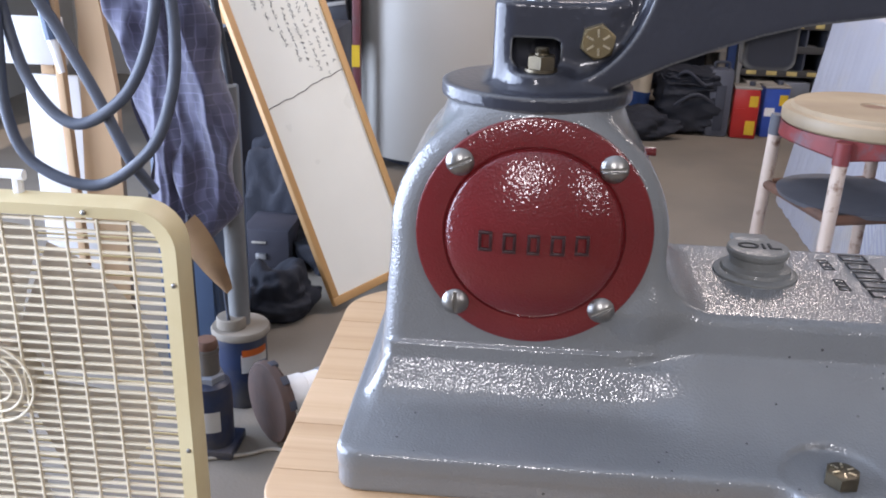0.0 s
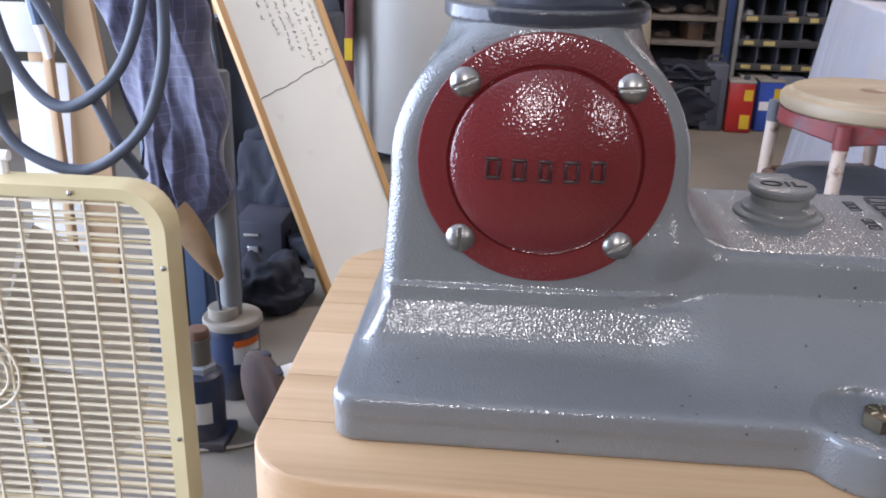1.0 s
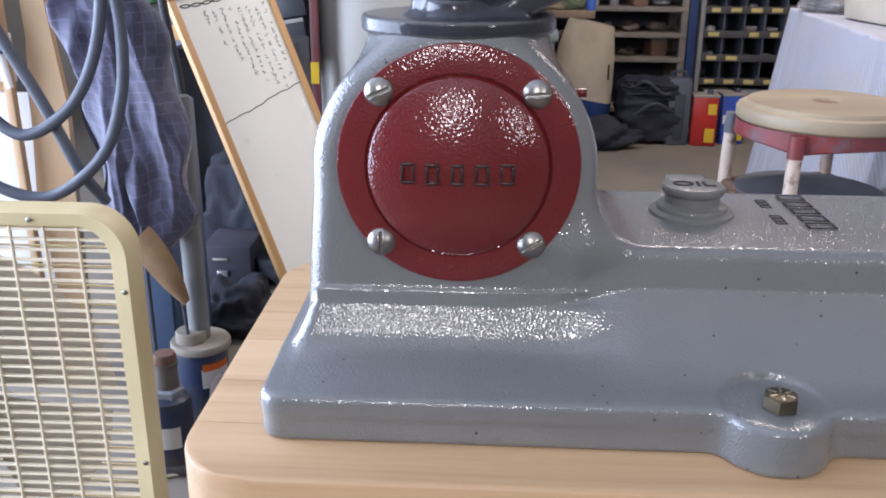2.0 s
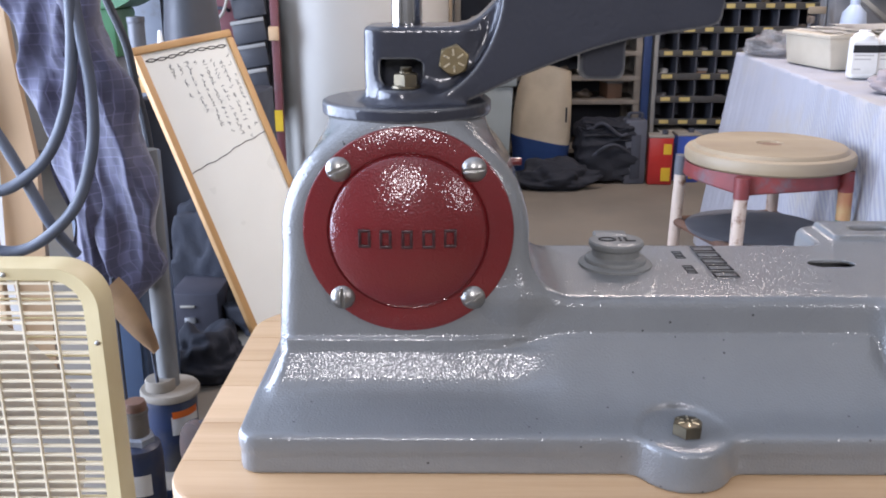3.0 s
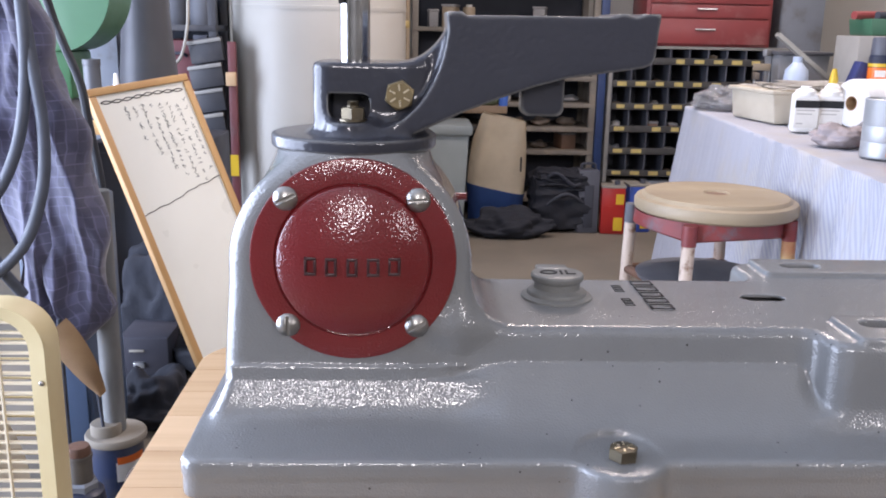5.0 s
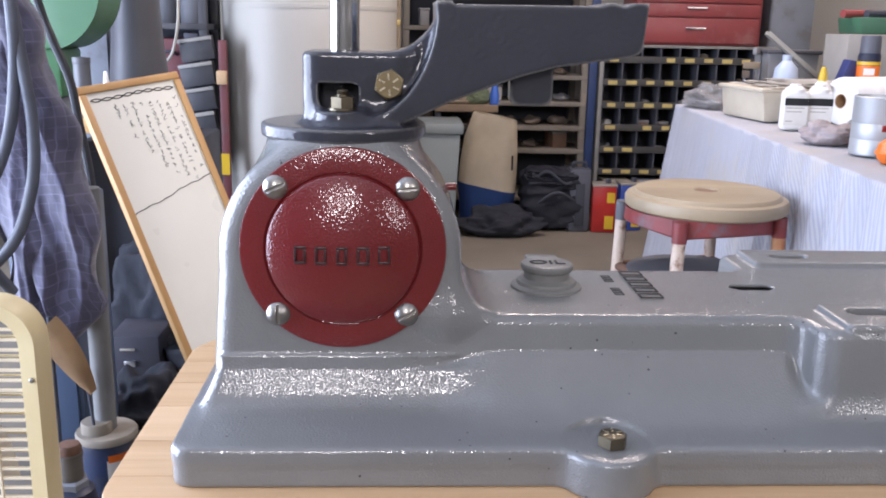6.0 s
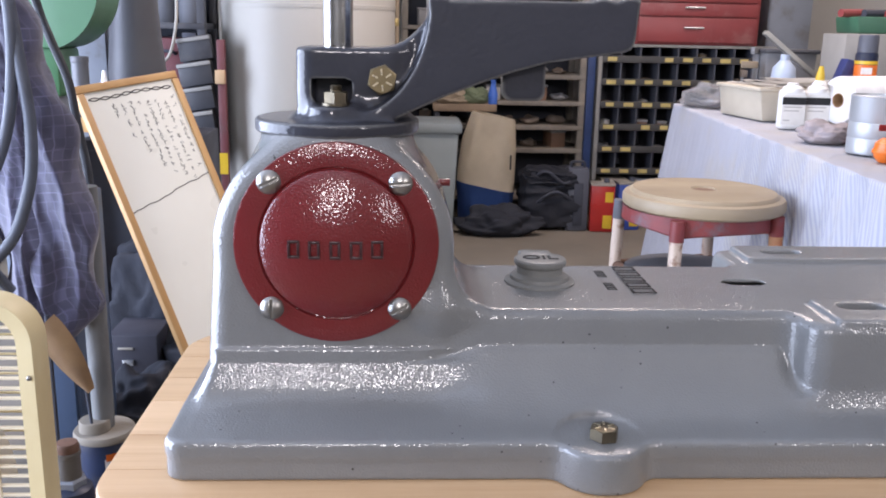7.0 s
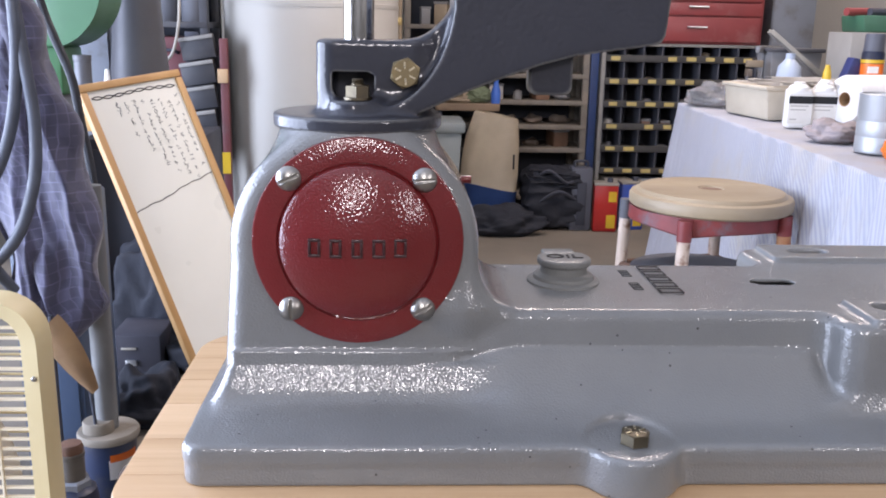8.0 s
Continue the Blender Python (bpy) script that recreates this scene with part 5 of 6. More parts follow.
# ---- white tank ----
tank = thing("water_heater", (-0.3415, 3.33, 0.0), "tall white enamelled water heater tank", "water heater")
part("jacket", lathe([(0.344, 0.04), (0.346, 0.06), (0.346, 1.45), (0.326, 1.5), (0, 1.52)], 72), WHITE_TANK, tank)
part("plinth", lathe([(0.27, 0.0), (0.27, 0.04), (0, 0.04)], 48), DARK, tank)
part("seam", lathe([(0.3475, 1.02), (0.3475, 1.035), (0.345, 1.037), (0.345, 1.018)], 72), WHITE_TANK, tank)
part("side_pipe", tube([(0.350, 0.10, 0.0), (0.350, 0.10, 1.5)], 0.012, 12), JUNK[0], tank)
part("valve", box(0.330, 0.362, -0.02, 0.02, 0.96, 0.99, 0.004), BRASS, tank)

# ---- middle shelves ----
shelf_unit("storage_shelves", (0.03, 4.22, 0.0), 0.95, 0.36, 1.55, (0.08, 0.33, 0.45, 0.575, 0.71, 0.945, 1.2), SHELF_DUST, "dusty steel shelves filled with workshop odds and ends", 0.032)
for z, n in ((0.967, 9), (0.732, 7), (0.597, 7), (0.472, 6), (0.352, 6), (1.222, 8)):
    for i in range(n):
        x = 0.09 + 0.83 * (i + 0.5) / n
        s = rng.uniform(0.6, 1.15)
        clutter("shelf_clutter", "", (x, 4.32 + rng.uniform(-0.03, 0.05), z + 0.0005), 0.075 * s, 0.12, min(0.10, (0.07 if z < 0.9 else 0.12) * s))
strip = thing("blue_post", (1.005, 4.24, 0.0), "dark blue steel post between the shelves", "post")
part("post", box(-0.02, 0.022, -0.02, 0.05, 0.0, 1.6, 0.003), POST_BLUE, strip)

# ---- bin rack and tool chest ----
rack = thing("bin_rack", (1.04, 4.22, 0.0), "black pigeonhole bin rack with yellow labels", "bin rack")
R_W, R_TOP = 0.92, 0.88
part("back_panel", box(0, R_W, 0.29, 0.30, 0, R_TOP), HAZY_BLACK, rack)
for x in (0, R_W - 0.02):
    part("side", box(x, x + 0.02, 0, 0.29, 0, R_TOP, 0.002), SHELF_GREY, rack)
part("top", box(0, R_W, -0.002, 0.30, R_TOP, R_TOP + 0.015, 0.002), SHELF_GREY, rack)
cols = 9
for r in range(6):
    z = 0.228 + r * 0.1155
    part("shelf", box(0.02, R_W - 0.02, 0.0, 0.288, z, z + 0.008), HAZY_BLACK, rack)
    part("lip", box(0.0205, R_W - 0.0205, -0.006, -0.0005, z - 0.004, z + 0.030, 0.001), LIP_BLACK, rack, "dusty black lip")
    for c in range(cols):
        x = 0.02 + (R_W - 0.04) * (c + 0.5) / cols
        if rng.random() < 0.86:
            wl = rng.uniform(0.040, 0.056)
            part("label", box(x - wl / 2, x + wl / 2, -0.0085, -0.006, z + 0.002 + rng.uniform(0, 0.003), z + 0.024), LABEL_YELLOW, rack)
        if rng.random() < 0.6:
            clutter("bin_parts", "loose dusty part in a black bin", (1.04 + x, 4.30, z + 0.0085), 0.05, 0.08, rng.uniform(0.02, 0.05))
for c in range(cols + 1):
    x = 0.02 + (R_W - 0.04) * c / cols
    part("divider", box(x - 0.003, x + 0.003, 0.002, 0.288, 0.228, R_TOP), HAZY_BLACK, rack)
for c in range(5):
    x = 0.05 + 0.17 * c
    bx = part("drawer", box(x, x + 0.14, -0.02, 0.25, 0.10, 0.20, 0.004), GREY_STEEL if c % 2 else DUSTY, rack)
part("base_shelf", box(0.02, R_W - 0.02, 0.0, 0.288, 0.08, 0.095), HAZY_BLACK, rack)

chest = thing("tool_chest", (1.53, 4.24, 0.895), "faded red tool chest with long chrome pulls", "tool chest")
part("carcass", box(-0.32, 0.325, -0.02, 0.27, 0.0, 0.42, 0.006), CHEST_RED, chest)
for z0, z1 in ((0.012, 0.135), (0.142, 0.205), (0.212, 0.275), (0.282, 0.40)):
    dr = part("drawer", box(-0.30, 0.305, -0.038, -0.021, z0, z1, 0.004), CHEST_RED, chest)
    part("pull", tube([(-0.07, -0.05, (z0 + z1) / 2 + 0.012), (0.03, -0.05, (z0 + z1) / 2 + 0.012)], 0.005, 10), TIN, dr)
    for x in (-0.065, 0.025):
        part("pull_post", tube([(x, -0.037, (z0 + z1) / 2 + 0.012), (x, -0.05, (z0 + z1) / 2 + 0.012)], 0.004, 8), TIN, dr)
locker = thing("grey_locker", (2.02, 4.40, 0.0), "tall grey steel locker against the wall", "locker")
part("body", box(-0.09, 0.14, -0.10, 0.27, 0.0, 1.9, 0.006), GREY_STEEL, locker)
part("door", box(-0.085, 0.135, -0.108, -0.101, 0.05, 1.85, 0.003), GREY_STEEL, locker)

# ---- cans, bags and bin on the floor ----
def solvent_can(at, body_mat, label, turn):
    th = thing("solvent_can", at, label, "can", "solvent cans", turn)
    part("body", box(-0.058, 0.058, -0.045, 0.045, 0.0, 0.235, 0.01), body_mat, th)
    part("seam", box(-0.060, 0.060, -0.047, 0.047, 0.228, 0.240, 0.003), DUSTY, th)
    part("spout", lathe([(0.014, 0.238), (0.014, 0.256), (0.012, 0.26), (0, 0.26)], 16, Matrix.Translation((0.02, 0, 0))), DARK, th)
    part("print_patch", box(0.005, 0.048, -0.0462, -0.045, 0.02, 0.085), CAN_YELLOW, th)
    part("print_patch", box(0.012, 0.050, -0.0462, -0.045, 0.15, 0.20), CAN_YELLOW, th)
    part("print_band", box(-0.050, -0.004, -0.0462, -0.045, 0.10, 0.14), WHITE if body_mat is CAN_BLUE else body_mat, th)
    return th


solvent_can((1.018, 3.86, 0.0), CAN_RED, "red rectangular solvent can with yellow patches", -6)
solvent_can((1.155, 3.91, 0.0), CAN_BLUE, "blue rectangular solvent can beside the red one", 4)
tote = thing("canvas_tote", (0.46, 3.92, 0.0), "beige canvas tote bag with a blue base", "bag")


def sack(profile, depth, seed, n=36, slant=0.2):
    rows = []
    for z, x0, x1 in profile:
        row = []
        for j in range(n + 1):
            a = 2 * math.pi * j / n
            k = noise.noise(Vector((math.cos(a) * 1.5 + seed, math.sin(a) * 1.5, z * 7)))
            row.append(((x0 + x1) / 2 + (x1 - x0) / 2 * math.copysign(abs(math.cos(a)) ** 0.7, math.cos(a)) * (1 + 0.08 * k), depth * math.sin(a) * (1 + 0.3 * k), z))
        rows.append(row)
    rows = [[(x, y, z - slant * x * min(1.0, z / 0.2)) for x, y, z in row] for row in rows]
    return sheet(rows, 0.004)


part("bag", sack([(0.555, -0.080, 0.125), (0.545, -0.090, 0.129), (0.42, -0.125, 0.130), (0.30, -0.148, 0.129), (0.20, -0.152, 0.126)], 0.07, 2), CANVAS, tote, smooth=70)
part("base_panel", sack([(0.205, -0.155, 0.128), (0.12, -0.150, 0.124), (0.02, -0.14, 0.110), (0.0, -0.12, 0.09)], 0.074, 2), CANVAS_BLUE, tote, smooth=70)
part("tag", box(0.095, 0.103, -0.09, -0.082, 0.30, 0.37), INK, tote)


def slumped(w, d, h, seed, z0=0.0):
    """A soft bag with a flat sagging top and creased sides."""
    bm = bmesh.new()
    bmesh.ops.create_cube(bm, size=2.0)
    bmesh.ops.subdivide_edges(bm, edges=bm.edges[:], cuts=22, use_grid_fill=True)
    for v in bm.verts:
        p = v.co.copy()
        q = p.normalized() * 0.45 + p * 0.55
        k = noise.noise(Vector((q.x * 1.3 + seed, q.y, q.z * 3.2))) * 0.22 + (0.5 - abs(noise.noise(Vector((q.x * 2 + seed, q.y * 2, q.z * 6))))) * 0.16
        sag = 0.16 * noise.noise(Vector((p.x * 1.8, p.y, seed)))
        v.co = Vector((q.x * w * (1 + k * 0.6), q.y * d * (1 + k), max(z0, z0 + (q.z * 0.5 + 0.5) * (h - z0) * (1 + sag * (p.z > 0)))))
    return bm


duffel = thing("black_tool_bag", (0.77, 3.93, 0.0), "black nylon tool bag slumped on the floor", "bag")
part("bag", slumped(0.155, 0.11, 0.285, 3.0), BLACK_FABRIC, duffel, smooth=50)
part("flap", slumped(0.13, 0.118, 0.30, 7.0, 0.20), BLACK_FABRIC, duffel, "folded top flap", 50)
part("strap", tube(smooth_path([(-0.13, -0.05, 0.20), (-0.05, -0.13, 0.30), (0.05, -0.12, 0.24), (0.12, -0.06, 0.28)], 8), 0.008, 8), DARK, duffel)
part("strap", tube(smooth_path([(-0.12, -0.09, 0.10), (0.0, -0.14, 0.2), (0.12, -0.09, 0.14)], 8), 0.008, 8), DARK, duffel)
sack_ = thing("dark_jacket", (0.50, 3.75, 0.0), "dark crumpled jacket on the floor before the tote", "jacket")
part("cloth", lump(0.19, 0.09, 0.13, 8.0), BLACK_FABRIC, sack_, smooth=80)
speaker = thing("black_case", (0.893, 3.88, 0.0), "upright black plastic tool case", "case")
part("body", box(-0.05, 0.055, -0.05, 0.05, 0.0, 0.31, 0.012), HAZY_BLACK, speaker)
part("rib", box(-0.02, 0.025, -0.058, -0.05, 0.03, 0.24, 0.003), DARK, speaker)
part("handle", tube(smooth_path([(-0.03, 0, 0.31), (-0.025, 0, 0.335), (0.03, 0, 0.335), (0.035, 0, 0.31)], 6), 0.007, 8), DARK, speaker)
tub = thing("storage_bin", (0.17, 3.74, 0.0), "grey plastic bin with a rolled rim", "bin")
part("body", prism([(-0.11, 0.0), (0.10, 0.0), (0.122, 0.50), (-0.13, 0.50)], -0.14, 0.14, 0.012), BIN_GREY, tub)
part("rim", box(-0.145, 0.137, -0.155, 0.155, 0.495, 0.545, 0.012), BIN_GREY, tub)
crate2 = thing("small_side_shelf", (0.34, 4.10, 0.0), "small brown wooden shelf stand with cloth on top", "stand")
part("board", box(-0.15, 0.165, -0.06, 0.06, 0.555, 0.592, 0.004), CRATE_WOOD, crate2)
for x in (-0.13, 0.13):
    part("leg", box(x - 0.012, x + 0.012, -0.05, 0.05, 0.0, 0.555, 0.003), DARK, crate2)
cloth2 = thing("green_cloth", (0.40, 4.10, 0.5925), "crumpled faded green cloth on the small shelf", "cloth")
part("cloth_heap", lump(0.07, 0.04, 0.075, 5.0), CLOTH_GREEN, cloth2, smooth=80)
cloth3 = thing("tan_cloth", (0.285, 4.09, 0.5925), "crumpled tan cloth on the small shelf", "cloth")
part("cloth_heap", lump(0.08, 0.045, 0.06, 6.5), JUNK[0], cloth3, smooth=80)
blue_bit = thing("blue_bottle", (0.487, 4.07, 0.5925), "bright blue plastic bottle on the small shelf", "bottle")
part("bottle", lathe([(0.022, 0.0), (0.024, 0.05), (0.015, 0.085), (0.011, 0.10), (0, 0.10)], 24), BLUE_BRIGHT, blue_bit)
part("cap", lathe([(0.013, 0.098), (0.013, 0.118), (0, 0.118)], 16), BLUE_BRIGHT, blue_bit)

# ---- stool ----
stool = thing("stool", (0.727, 1.575, 0.0), "round wooden stool on chipped, paint-spattered steel legs", "stool")
part("seat", lathe([(0.155, 0.5740), (0.175, 0.5750), (0.1812, 0.5800), (0.1820, 0.5860), (0.1820, 0.5975), (0.178, 0.6040), (0.1665, 0.6070), (0.1640, 0.6115), (0.160, 0.6150), (0.030, 0.6165), (0.028, 0.6140), (0.024, 0.6075), (0, 0.6065)], 80), SEAT_WOOD, stool, "pale worn wooden seat with a round recess")
part("recess", lathe([(0.0255, 0.6), (0.0255, 0.6130), (0, 0.6125)], 24), JUNK[4], stool, "dark brown worn recess")
LEG_X, LEG_A = -0.014, 240
apron = bmesh.new()
n_ap = 96
rings_ = []
for r, z in ((0.166, 0.574), (0.168, 0.531), (0.165, 0.527), (0.162, 0.531), (0.160, 0.574)):
    ring_ = []
    for i in range(n_ap):
        a = 2 * math.pi * i / n_ap
        lift = 0.016 * abs(math.sin(2 * (a - radians(LEG_A)))) ** 0.6 if z < 0.54 else 0.0
        ring_.append(apron.verts.new((LEG_X + r * math.cos(a), r * math.sin(a), z + lift)))
    rings_.append(ring_)
for a, b in zip(rings_, rings_[1:] + rings_[:1]):
    for i in range(n_ap):
        apron.faces.new((a[i], a[(i + 1) % n_ap], b[(i + 1) % n_ap], b[i]))
part("apron", apron, APRON_RED, stool, "worn red painted apron")


def leg_at(k, z):
    """The middle of a leg at a height; the legs splay a little."""
    a, r = radians(LEG_A + 90 * k), 0.178 + 0.030 * (0.572 - z)
    return (LEG_X + r * math.cos(a), r * math.sin(a), z)


for k in range(4):
    part("leg", tube([leg_at(k, z) for z in (0.570, 0.40, 0.20, 0.012)], 0.0145, 14, taper=0.0125), LEG_PAINT, stool)
    part("foot", tube([leg_at(k, 0.014), leg_at(k, 0.0)], 0.0155, 14), DARK_RUBBER, stool)
    part("leg_socket", tube([leg_at(k, 0.572), leg_at(k, 0.527)], 0.0160, 14), (APRON_RED, APRON_RED, APRON_RED, SHADE_GREY)[k], stool)
    if k == 1:
        part("paint_band", tube([leg_at(k, 0.528), leg_at(k, 0.465)], 0.0153, 14), ORANGE_WORN, stool, "worn orange paint")
        part("paint_band", tube([leg_at(k, 0.465), leg_at(k, 0.415)], 0.0152, 14), GREEN, stool, "worn green paint")
    part("stretcher", tube([leg_at(k, 0.412), leg_at(k + 1, 0.412)], 0.011, 10), RUST, stool, "rusty stretcher")
shelf_bm = lathe([(0.120, 0.412), (0.150, 0.414), (0.155, 0.424), (0, 0.424)], 40, Matrix.Translation((LEG_X, 0, 0)))
part("shelf", shelf_bm, SHADE_GREY, stool, "dark slate coloured lower shelf")

# ---- covered table ----
table = thing("table", (0, 0, 0), "long workbench table hidden by a striped sheet", "table")
T_Z = 0.705
E0, E1, DEPTH = Vector((0.89, 0.95)), Vector((1.035, 2.87)), 1.05
along, out = (E1 - E0).normalized(), Vector(((E1 - E0).normalized().y, -(E1 - E0).normalized().x))


def table_at(s, d, z):
    p = E0 + along * s + out * d
    return (p.x, p.y, z)


LENGTH = (E1 - E0).length
top_pts = [table_at(s, d, 0) for s, d in ((0.03, 0.03), (LENGTH - 0.03, 0.03), (LENGTH - 0.03, DEPTH), (0.03, DEPTH))]
tb = bmesh.new()
lo_, hi_ = [tb.verts.new((p[0], p[1], T_Z - 0.045)) for p in top_pts], [tb.verts.new((p[0], p[1], T_Z - 0.006)) for p in top_pts]
tb.faces.new(lo_), tb.faces.new(hi_)
for i in range(4):
    tb.faces.new((lo_[i], lo_[(i + 1) % 4], hi_[(i + 1) % 4], hi_[i]))
part("tabletop", tb, PINE, table)
for s in (0.12, LENGTH - 0.12):
    for d in (0.12, DEPTH - 0.1):
        p = table_at(s, d, 0)
        part("leg", box(p[0] - 0.035, p[0] + 0.035, p[1] - 0.035, p[1] + 0.035, 0, T_Z - 0.045, 0.003), PINE, table)
drape = thing("table_sheet", (0, 0, 0), "pale blue and white striped sheet draped over the table", "cloth")
rows = []
n_s, n_e = 170, 70
lv = [(-DEPTH, 0.0, 0)] + [(-DEPTH * (1 - i / 10), 0.0, 0) for i in range(1, 10)] + [(-0.012, 0.001, 0.1), (0.0, 0.0, 0.3)] + [(0.0, -h, 1) for h in (0.008, 0.03, 0.08, 0.15, 0.24, 0.33, 0.42, 0.51, 0.6, T_Z + 0.003)]
for off, dz, hang in lv:
    row = []
    drop = max(0.0, -dz / T_Z)
    for j in range(n_s + n_e + 1):
        if j <= n_s:
            s = LENGTH * j / n_s
            near = max(0.0, 1 - s / (0.62 * LENGTH))
            wave = (0.010 * math.sin(s * 46 + 1.5 * math.sin(s * 7)) + 0.007 * math.sin(s * 121 + 2 + 0.8 * math.sin(s * 19))) * (0.20 + 1.5 * min(1, near * 2)) * drop ** 0.45
            flare = 0.10 * drop * (0.35 + 0.65 * s / LENGTH)
            p = E0 + along * s + out * (-off * 1.0 - flare + wave) if hang else E0 + along * s + out * (-off)
        else:
            d = (j - n_s) / n_e * DEPTH * 0.98
            wave = 0.012 * math.sin(d * 40) * drop ** 0.6
            p = E0 + along * (LENGTH + (0.05 * drop + wave if hang else 0)) + out * (max(d, -off) if not hang else d - 0.10 * drop * max(0, 1 - d / 0.2))
        z = T_Z + dz + 0.0015 * noise.noise(Vector((p.x * 9, p.y * 9, 0)))
        row.append((p.x, p.y, max(z, 0.002)))
    rows.append(row)
part("sheet", sheet(rows, 0.0), TICKING, drape, smooth=80)

# ---- things on the table ----
def on_table(name, x, y, label, category, turn=0.0, group=""):
    return thing(name, (x, y, T_Z + 0.003), label, category, group, turn)


bin_w = on_table("beige_tray", 1.182, 2.36, "aged beige plastic tray heaped with papers", "tray", 8)
part("tray", prism([(-0.095, 0.0), (0.095, 0.0), (0.108, 0.095), (-0.108, 0.095)], -0.13, 0.13, 0.008), TRAY_BEIGE, bin_w)
part("rim", box(-0.114, 0.114, -0.138, 0.138, 0.088, 0.100, 0.004), TRAY_BEIGE, bin_w)
for i, (dx, dy, tn) in enumerate(((0.0, 0.0, 5), (0.03, 0.02, -12), (0.08, -0.02, 16), (0.15, 0.04, 3))):
    pg = thing("paper_sheet", (1.20 + dx * 0.8, 2.37 + dy, T_Z + 0.1045 + i * 0.004), "loose white sheet of paper lying on the tray", "paper", "papers on the tray", tn)
    pts_ = [[(-0.10 + 0.2 * i2 / 8, -0.16 + 0.30 * j2 / 8, 0.004 * noise.noise(Vector((i2 * 0.6 + i, j2 * 0.6, i))) - (0.022 * max(0, 1.5 - j2) if i < 2 and i2 > 2 else 0.0)) for i2 in range(9)] for j2 in range(9)]
    part("page", sheet(pts_, 0.001), PAPER, pg)
film_bag = on_table("plastic_bag", 1.13, 2.72, "crumpled clear plastic bag", "bag")
part("film", lump(0.115, 0.10, 0.072, 6.0, None, 1.5), FILM, film_bag, smooth=28)


def white_bottle(x, y, turn):
    th = on_table("white_bottle", x, y, "white plastic bottle with a black banded label", "bottle", turn, "white bottles")
    part("body", box(-0.032, 0.032, -0.024, 0.024, 0.0, 0.108, 0.010, seg=3), WHITE, th)
    part("shoulder", lathe([(0.029, 0.102), (0.027, 0.112), (0.020, 0.118), (0.014, 0.120), (0, 0.120)], 28), WHITE, th)
    part("label", box(-0.0315, 0.0315, -0.0256, -0.0236, 0.014, 0.094), PAPER, th)
    part("label_band", box(-0.0317, 0.0317, -0.0262, -0.0252, 0.068, 0.088), INK, th, "black band")
    for z_, x_ in ((0.060, 0.022), (0.050, 0.015), (0.024, -0.008)):
        part("label_text", box(-0.026, x_, -0.0262, -0.0252, z_, z_ + 0.0030), JUNK[3], th)
    part("cap", lathe([(0.0145, 0.119), (0.0145, 0.1245), (0.0125, 0.126), (0, 0.126)], 24), WHITE, th)
    return th


white_bottle(1.108, 2.03, -6)
white_bottle(1.177, 2.03, -10)
gl = on_table("glue_bottle", 1.27, 2.22, "white glue bottle with a yellow cap", "bottle")
part("body", lathe([(0.028, 0.0), (0.030, 0.005), (0.030, 0.10), (0.012, 0.125), (0, 0.125)], 28), WHITE, gl)
part("cap", lathe([(0.013, 0.122), (0.012, 0.138), (0.006, 0.165), (0, 0.166)], 20), CAN_YELLOW, gl, "yellow nozzle cap")
roll = on_table("paper_towel_roll", 1.430, 2.215, "white paper towel roll lying on its side", "paper towel")
tr = Matrix.Translation((0, 0, 0.070)) @ Matrix.Rotation(radians(20), 4, "Z") @ Matrix.Rotation(radians(90), 4, "Y")
part("paper", lathe([(0.021, -0.13), (0.067, -0.13), (0.0695, -0.124), (0.0695, 0.13), (0.021, 0.13), (0.021, -0.13)], 48, tr), LINT, roll)
part("core", lathe([(0.0212, -0.131), (0.0212, 0.13), (0.0195, 0.13), (0.0195, -0.131), (0.0212, -0.131)], 28, tr), CARDBOARD, roll, "brown cardboard core")
tin = on_table("tin_can", 1.087, 1.535, "dull ribbed tin can with red print", "can")
part("body", lathe([(0.046, 0.0), (0.048, 0.003), (0.048, 0.030), (0.047, 0.033), (0.048, 0.036), (0.048, 0.062), (0.047, 0.065), (0.048, 0.068), (0.048, 0.112), (0.049, 0.116), (0.046, 0.118), (0.045, 0.112), (0, 0.110)], 48, Matrix.Diagonal((1.16, 1.16, 1.10, 1))), CAN_STEEL, tin)
part("print_patch", sheet([[(0.0563 * math.cos(a), 0.0563 * math.sin(a), z) for a in np.linspace(radians(-110), radians(-90), 5)] for z in (0.070, 0.056)], 0.0005), CAN_RED, tin)
part("print_patch", sheet([[(0.0563 * math.cos(a), 0.0563 * math.sin(a), z) for a in np.linspace(radians(-75), radians(-50), 5)] for z in (0.066, 0.048)], 0.0005), CAN_RED, tin)
ball = on_table("orange_knob", 1.045, 1.395, "bright orange plastic knob", "knob")
part("knob", lathe([(0.0, 0.0), (0.016, 0.0), (0.025, 0.010), (0.028, 0.024), (0.025, 0.040), (0.014, 0.050), (0, 0.052)], 28), ORANGE, ball)
part("collar", lathe([(0.029, 0.018), (0.0305, 0.022), (0.029, 0.027)], 28), ORANGE, ball)
rag = on_table("rag", 1.075, 1.73, "crumpled grey rag with a dark red stain", "rag", 20)
part("cloth", lump(0.074, 0.058, 0.052, 9.0, None, 0.75), RAG, rag, smooth=80)
box_g = on_table("grey_carton", 1.60, 2.66, "plain grey cardboard carton", "carton", -4)
part("carton", box(-0.09, 0.06, -0.10, 0.10, 0.0, 0.26, 0.004), CARTON, box_g)
part("flap", box(0.061, 0.17, -0.10, 0.10, 0.0, 0.24, 0.004), JUNK[3], box_g)
tray_g = thing("green_tray", (1.70, 2.66, T_Z + 0.264), "dark green tool tray holding red handled tools", "tray")
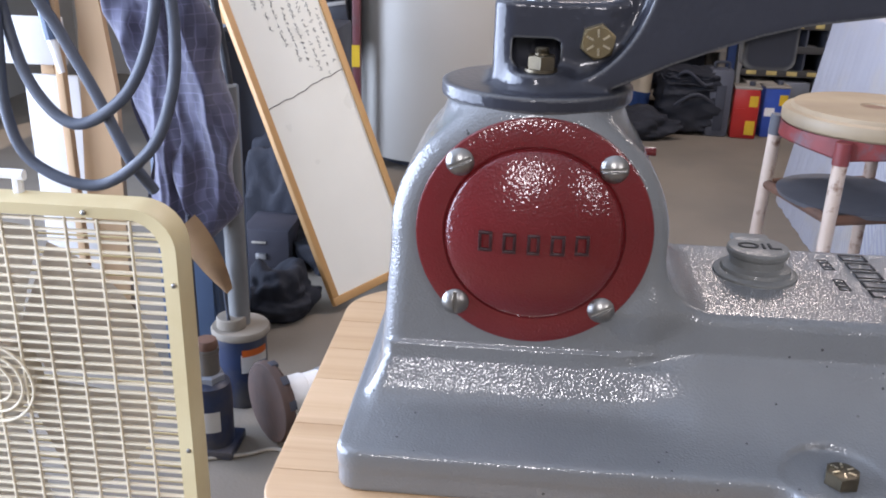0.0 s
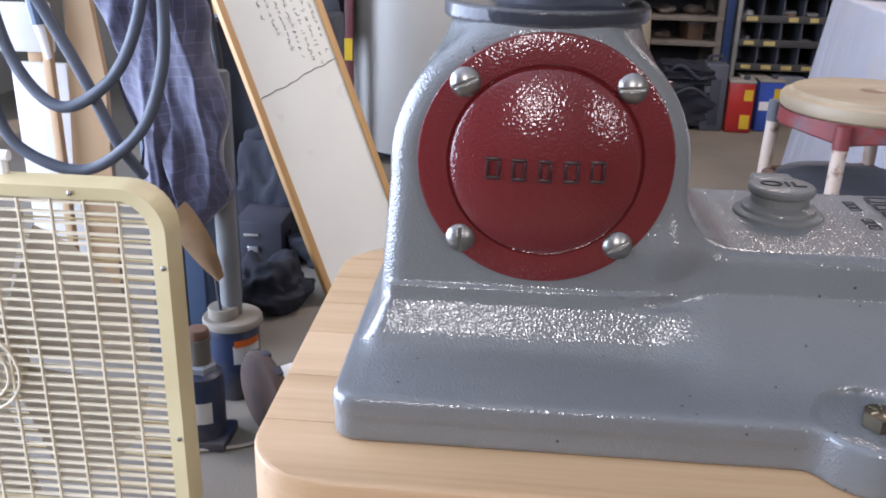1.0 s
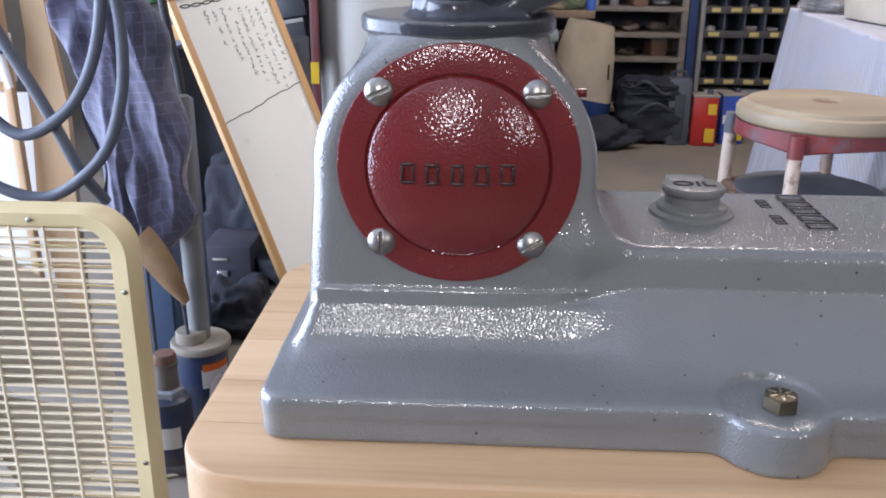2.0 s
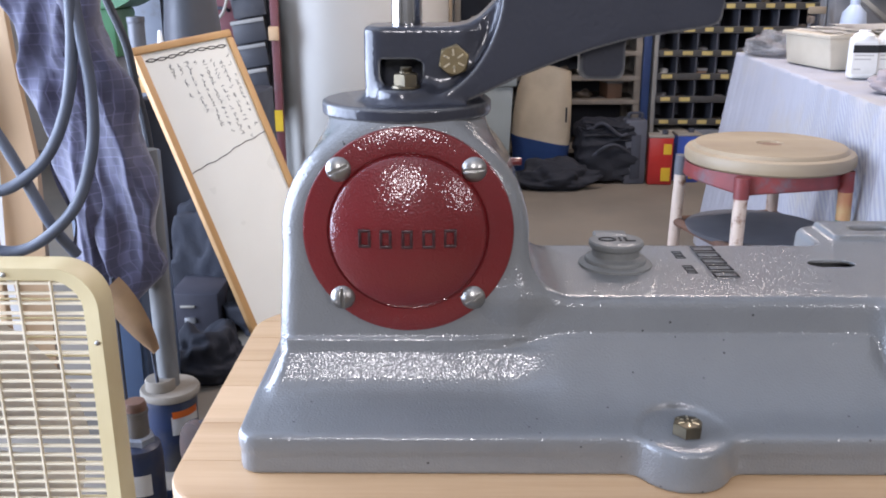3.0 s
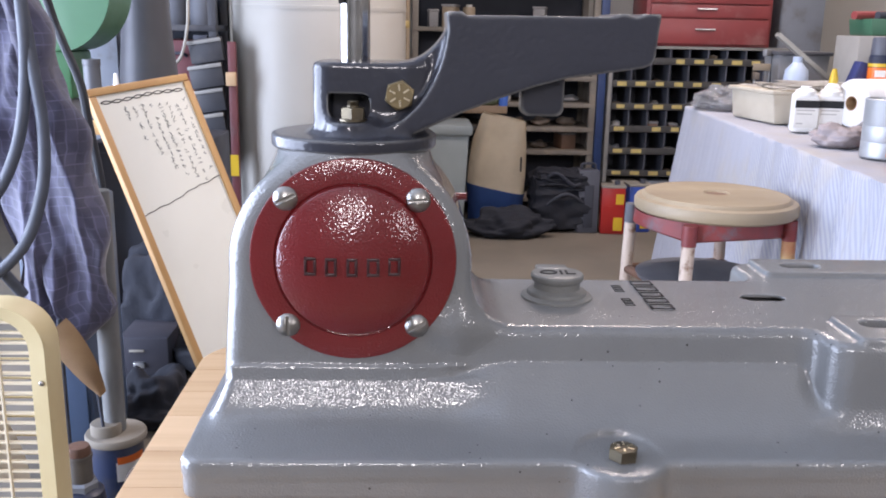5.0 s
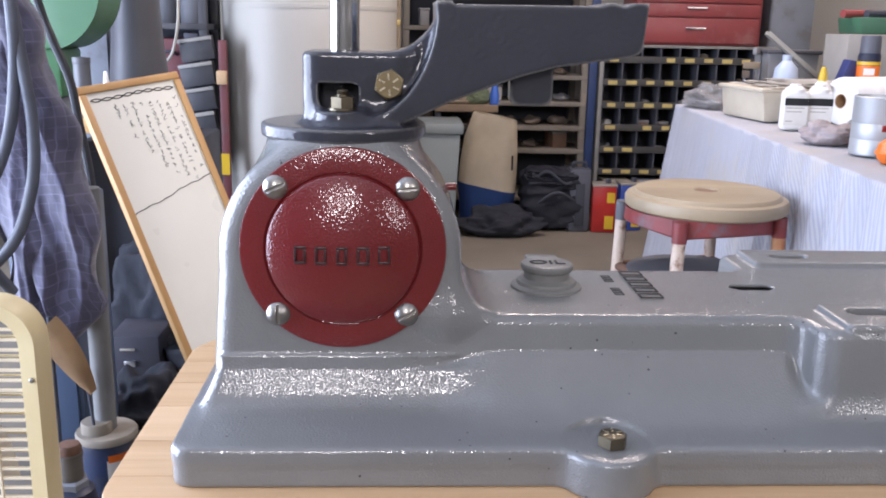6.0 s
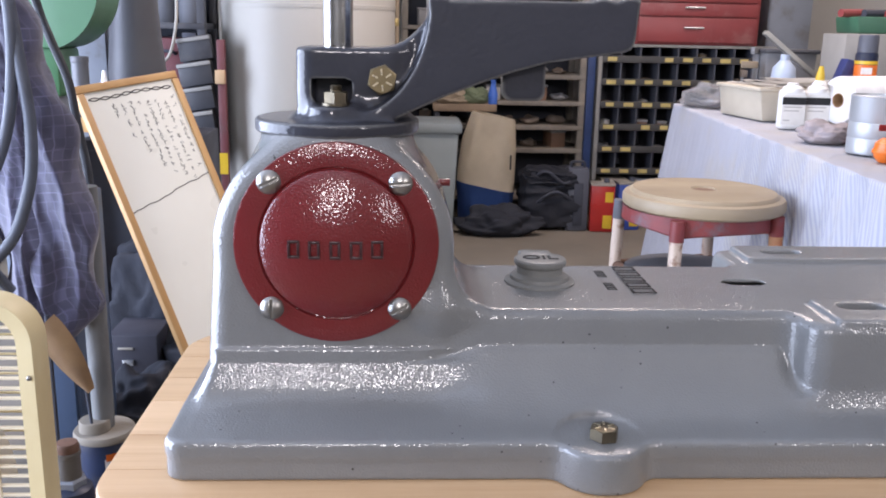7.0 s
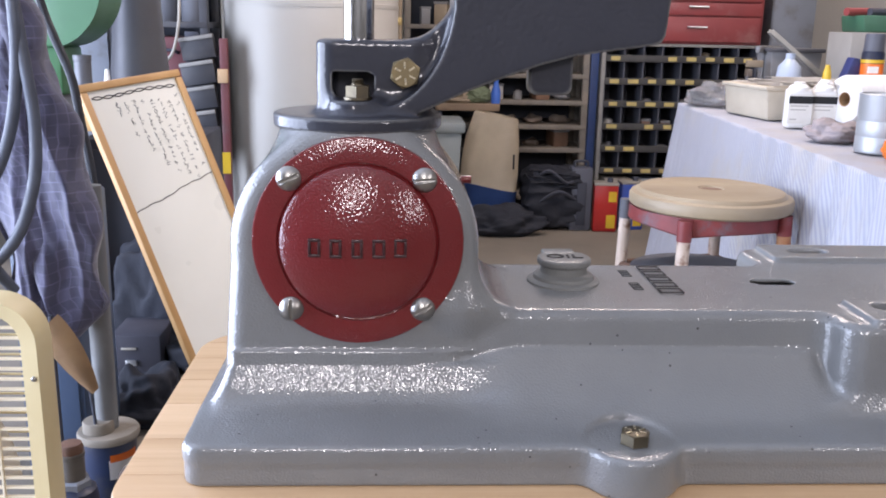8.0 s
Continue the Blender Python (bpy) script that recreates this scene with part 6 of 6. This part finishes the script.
part("tray", prism([(-0.15, 0.0), (0.16, 0.0), (0.17, 0.055), (-0.16, 0.055)], -0.08, 0.08, 0.006), TRAY_GREEN, tray_g)
for i in range(4):
    part("tool_handle", tube([(-0.19 + 0.08 * i, -0.02, 0.066), (-0.06 + 0.08 * i, 0.02, 0.068)], 0.014, 10), CHEST_RED if i % 2 == 0 else DARK, tray_g)
spray = on_table("spray_can", 1.462, 2.335, "spray can with an orange band and blue label", "spray can")
part("body", lathe([(0.033, 0.0), (0.033, 0.198), (0.028, 0.208), (0, 0.208)], 32), DARK_BLUE, spray)
part("band", lathe([(0.0336, 0.12), (0.0336, 0.168)], 32), ORANGE, spray, "orange label band")
part("label_bar", box(-0.028, 0.004, -0.0348, -0.030, 0.140, 0.160), WHITE, spray)
part("label_bar", lathe([(0.0342, 0.170), (0.0342, 0.180)], 32), CAN_YELLOW, spray)
part("cap", lathe([(0.030, 0.205), (0.029, 0.252), (0.025, 0.258), (0, 0.258)], 28), HAZY_BLACK, spray)
blue_box = on_table("blue_carton", 1.395, 2.36, "dark blue carton leaning by the spray can", "carton", 5)
part("carton", prism([(-0.055, 0.0), (0.030, 0.0), (0.055, 0.175), (0.010, 0.185)], -0.02, 0.02, 0.003), CARTON_BLUE, blue_box)
strip_ = on_table("steel_channel", 1.42, 2.80, "long grey steel channel leaning across the clutter", "channel")
for y0, y1, h_ in ((-0.012, 0.012, 0.005), (-0.015, -0.0123, 0.016), (0.0123, 0.015, 0.016)):
    part("web" if h_ < 0.01 else "flange", box(-0.13, 0.285, y0, y1, 0.0, h_, 0.001, turn=Matrix.Translation((0.0, 0, 0.175)) @ Matrix.Rotation(radians(37), 4, "Y")), STRIP_GREY, strip_)
case_g = on_table("grey_bin", 1.45, 2.93, "open grey plastic bin among the tools", "bin")
part("body", prism([(-0.08, 0.0), (0.09, 0.0), (0.10, 0.19), (-0.09, 0.19)], -0.07, 0.07, 0.006), JUNK[1], case_g)
part("rim", box(-0.098, 0.108, -0.078, 0.078, 0.186, 0.200, 0.004), DUCT_GREY, case_g)
for i, (x, y, z_) in enumerate(((1.32, 2.86, 0.15), (1.36, 2.93, 0.20), (1.27, 2.84, 0.12))):
    th = on_table("clamp", x, y, "dusty steel clamp among the tools", "clamp", 40 * i)
    part("bar", box(-0.007, 0.007, -0.004, 0.004, 0.0, z_, 0.001), JUNK[1], th)
    part("jaw", box(-0.05, 0.010, -0.008, 0.008, z_ - 0.02, z_ + 0.005, 0.002), JUNK[i], th)
    part("foot", box(-0.045, 0.012, -0.010, 0.010, 0.0, 0.018, 0.002), DARK, th)
blue_jug = on_table("blue_jug", 1.375, 2.73, "pale blue plastic jug behind the tray", "jug")
part("jug", lathe([(0.04, 0.0), (0.045, 0.08), (0.038, 0.14), (0.016, 0.165), (0.016, 0.185), (0, 0.185)], 28), PALE_BLUE, blue_jug)

# ceiling housings added to give the two fill lamps a fitting
for fill_x, fill_y in ((2.35, 2.7), (0.55, 2.45)):
    fill_housing = thing("fill_housing", (fill_x, fill_y, 2.7), "white ceiling housing added for an unseen fill lamp", "lamp", "ceiling tube lamps")
    part("housing", box(-0.62, 0.62, -0.12, 0.12, -0.07, 0.0, 0.006), WHITE, fill_housing)

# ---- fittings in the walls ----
# unseen frames added round the two assumed window lamps
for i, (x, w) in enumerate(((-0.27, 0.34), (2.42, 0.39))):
    w_ = thing("window_%d" % (i + 1), (x, -2.94, 2.01), "assumed steel framed window in the unseen rear wall", "window", kind="structure")
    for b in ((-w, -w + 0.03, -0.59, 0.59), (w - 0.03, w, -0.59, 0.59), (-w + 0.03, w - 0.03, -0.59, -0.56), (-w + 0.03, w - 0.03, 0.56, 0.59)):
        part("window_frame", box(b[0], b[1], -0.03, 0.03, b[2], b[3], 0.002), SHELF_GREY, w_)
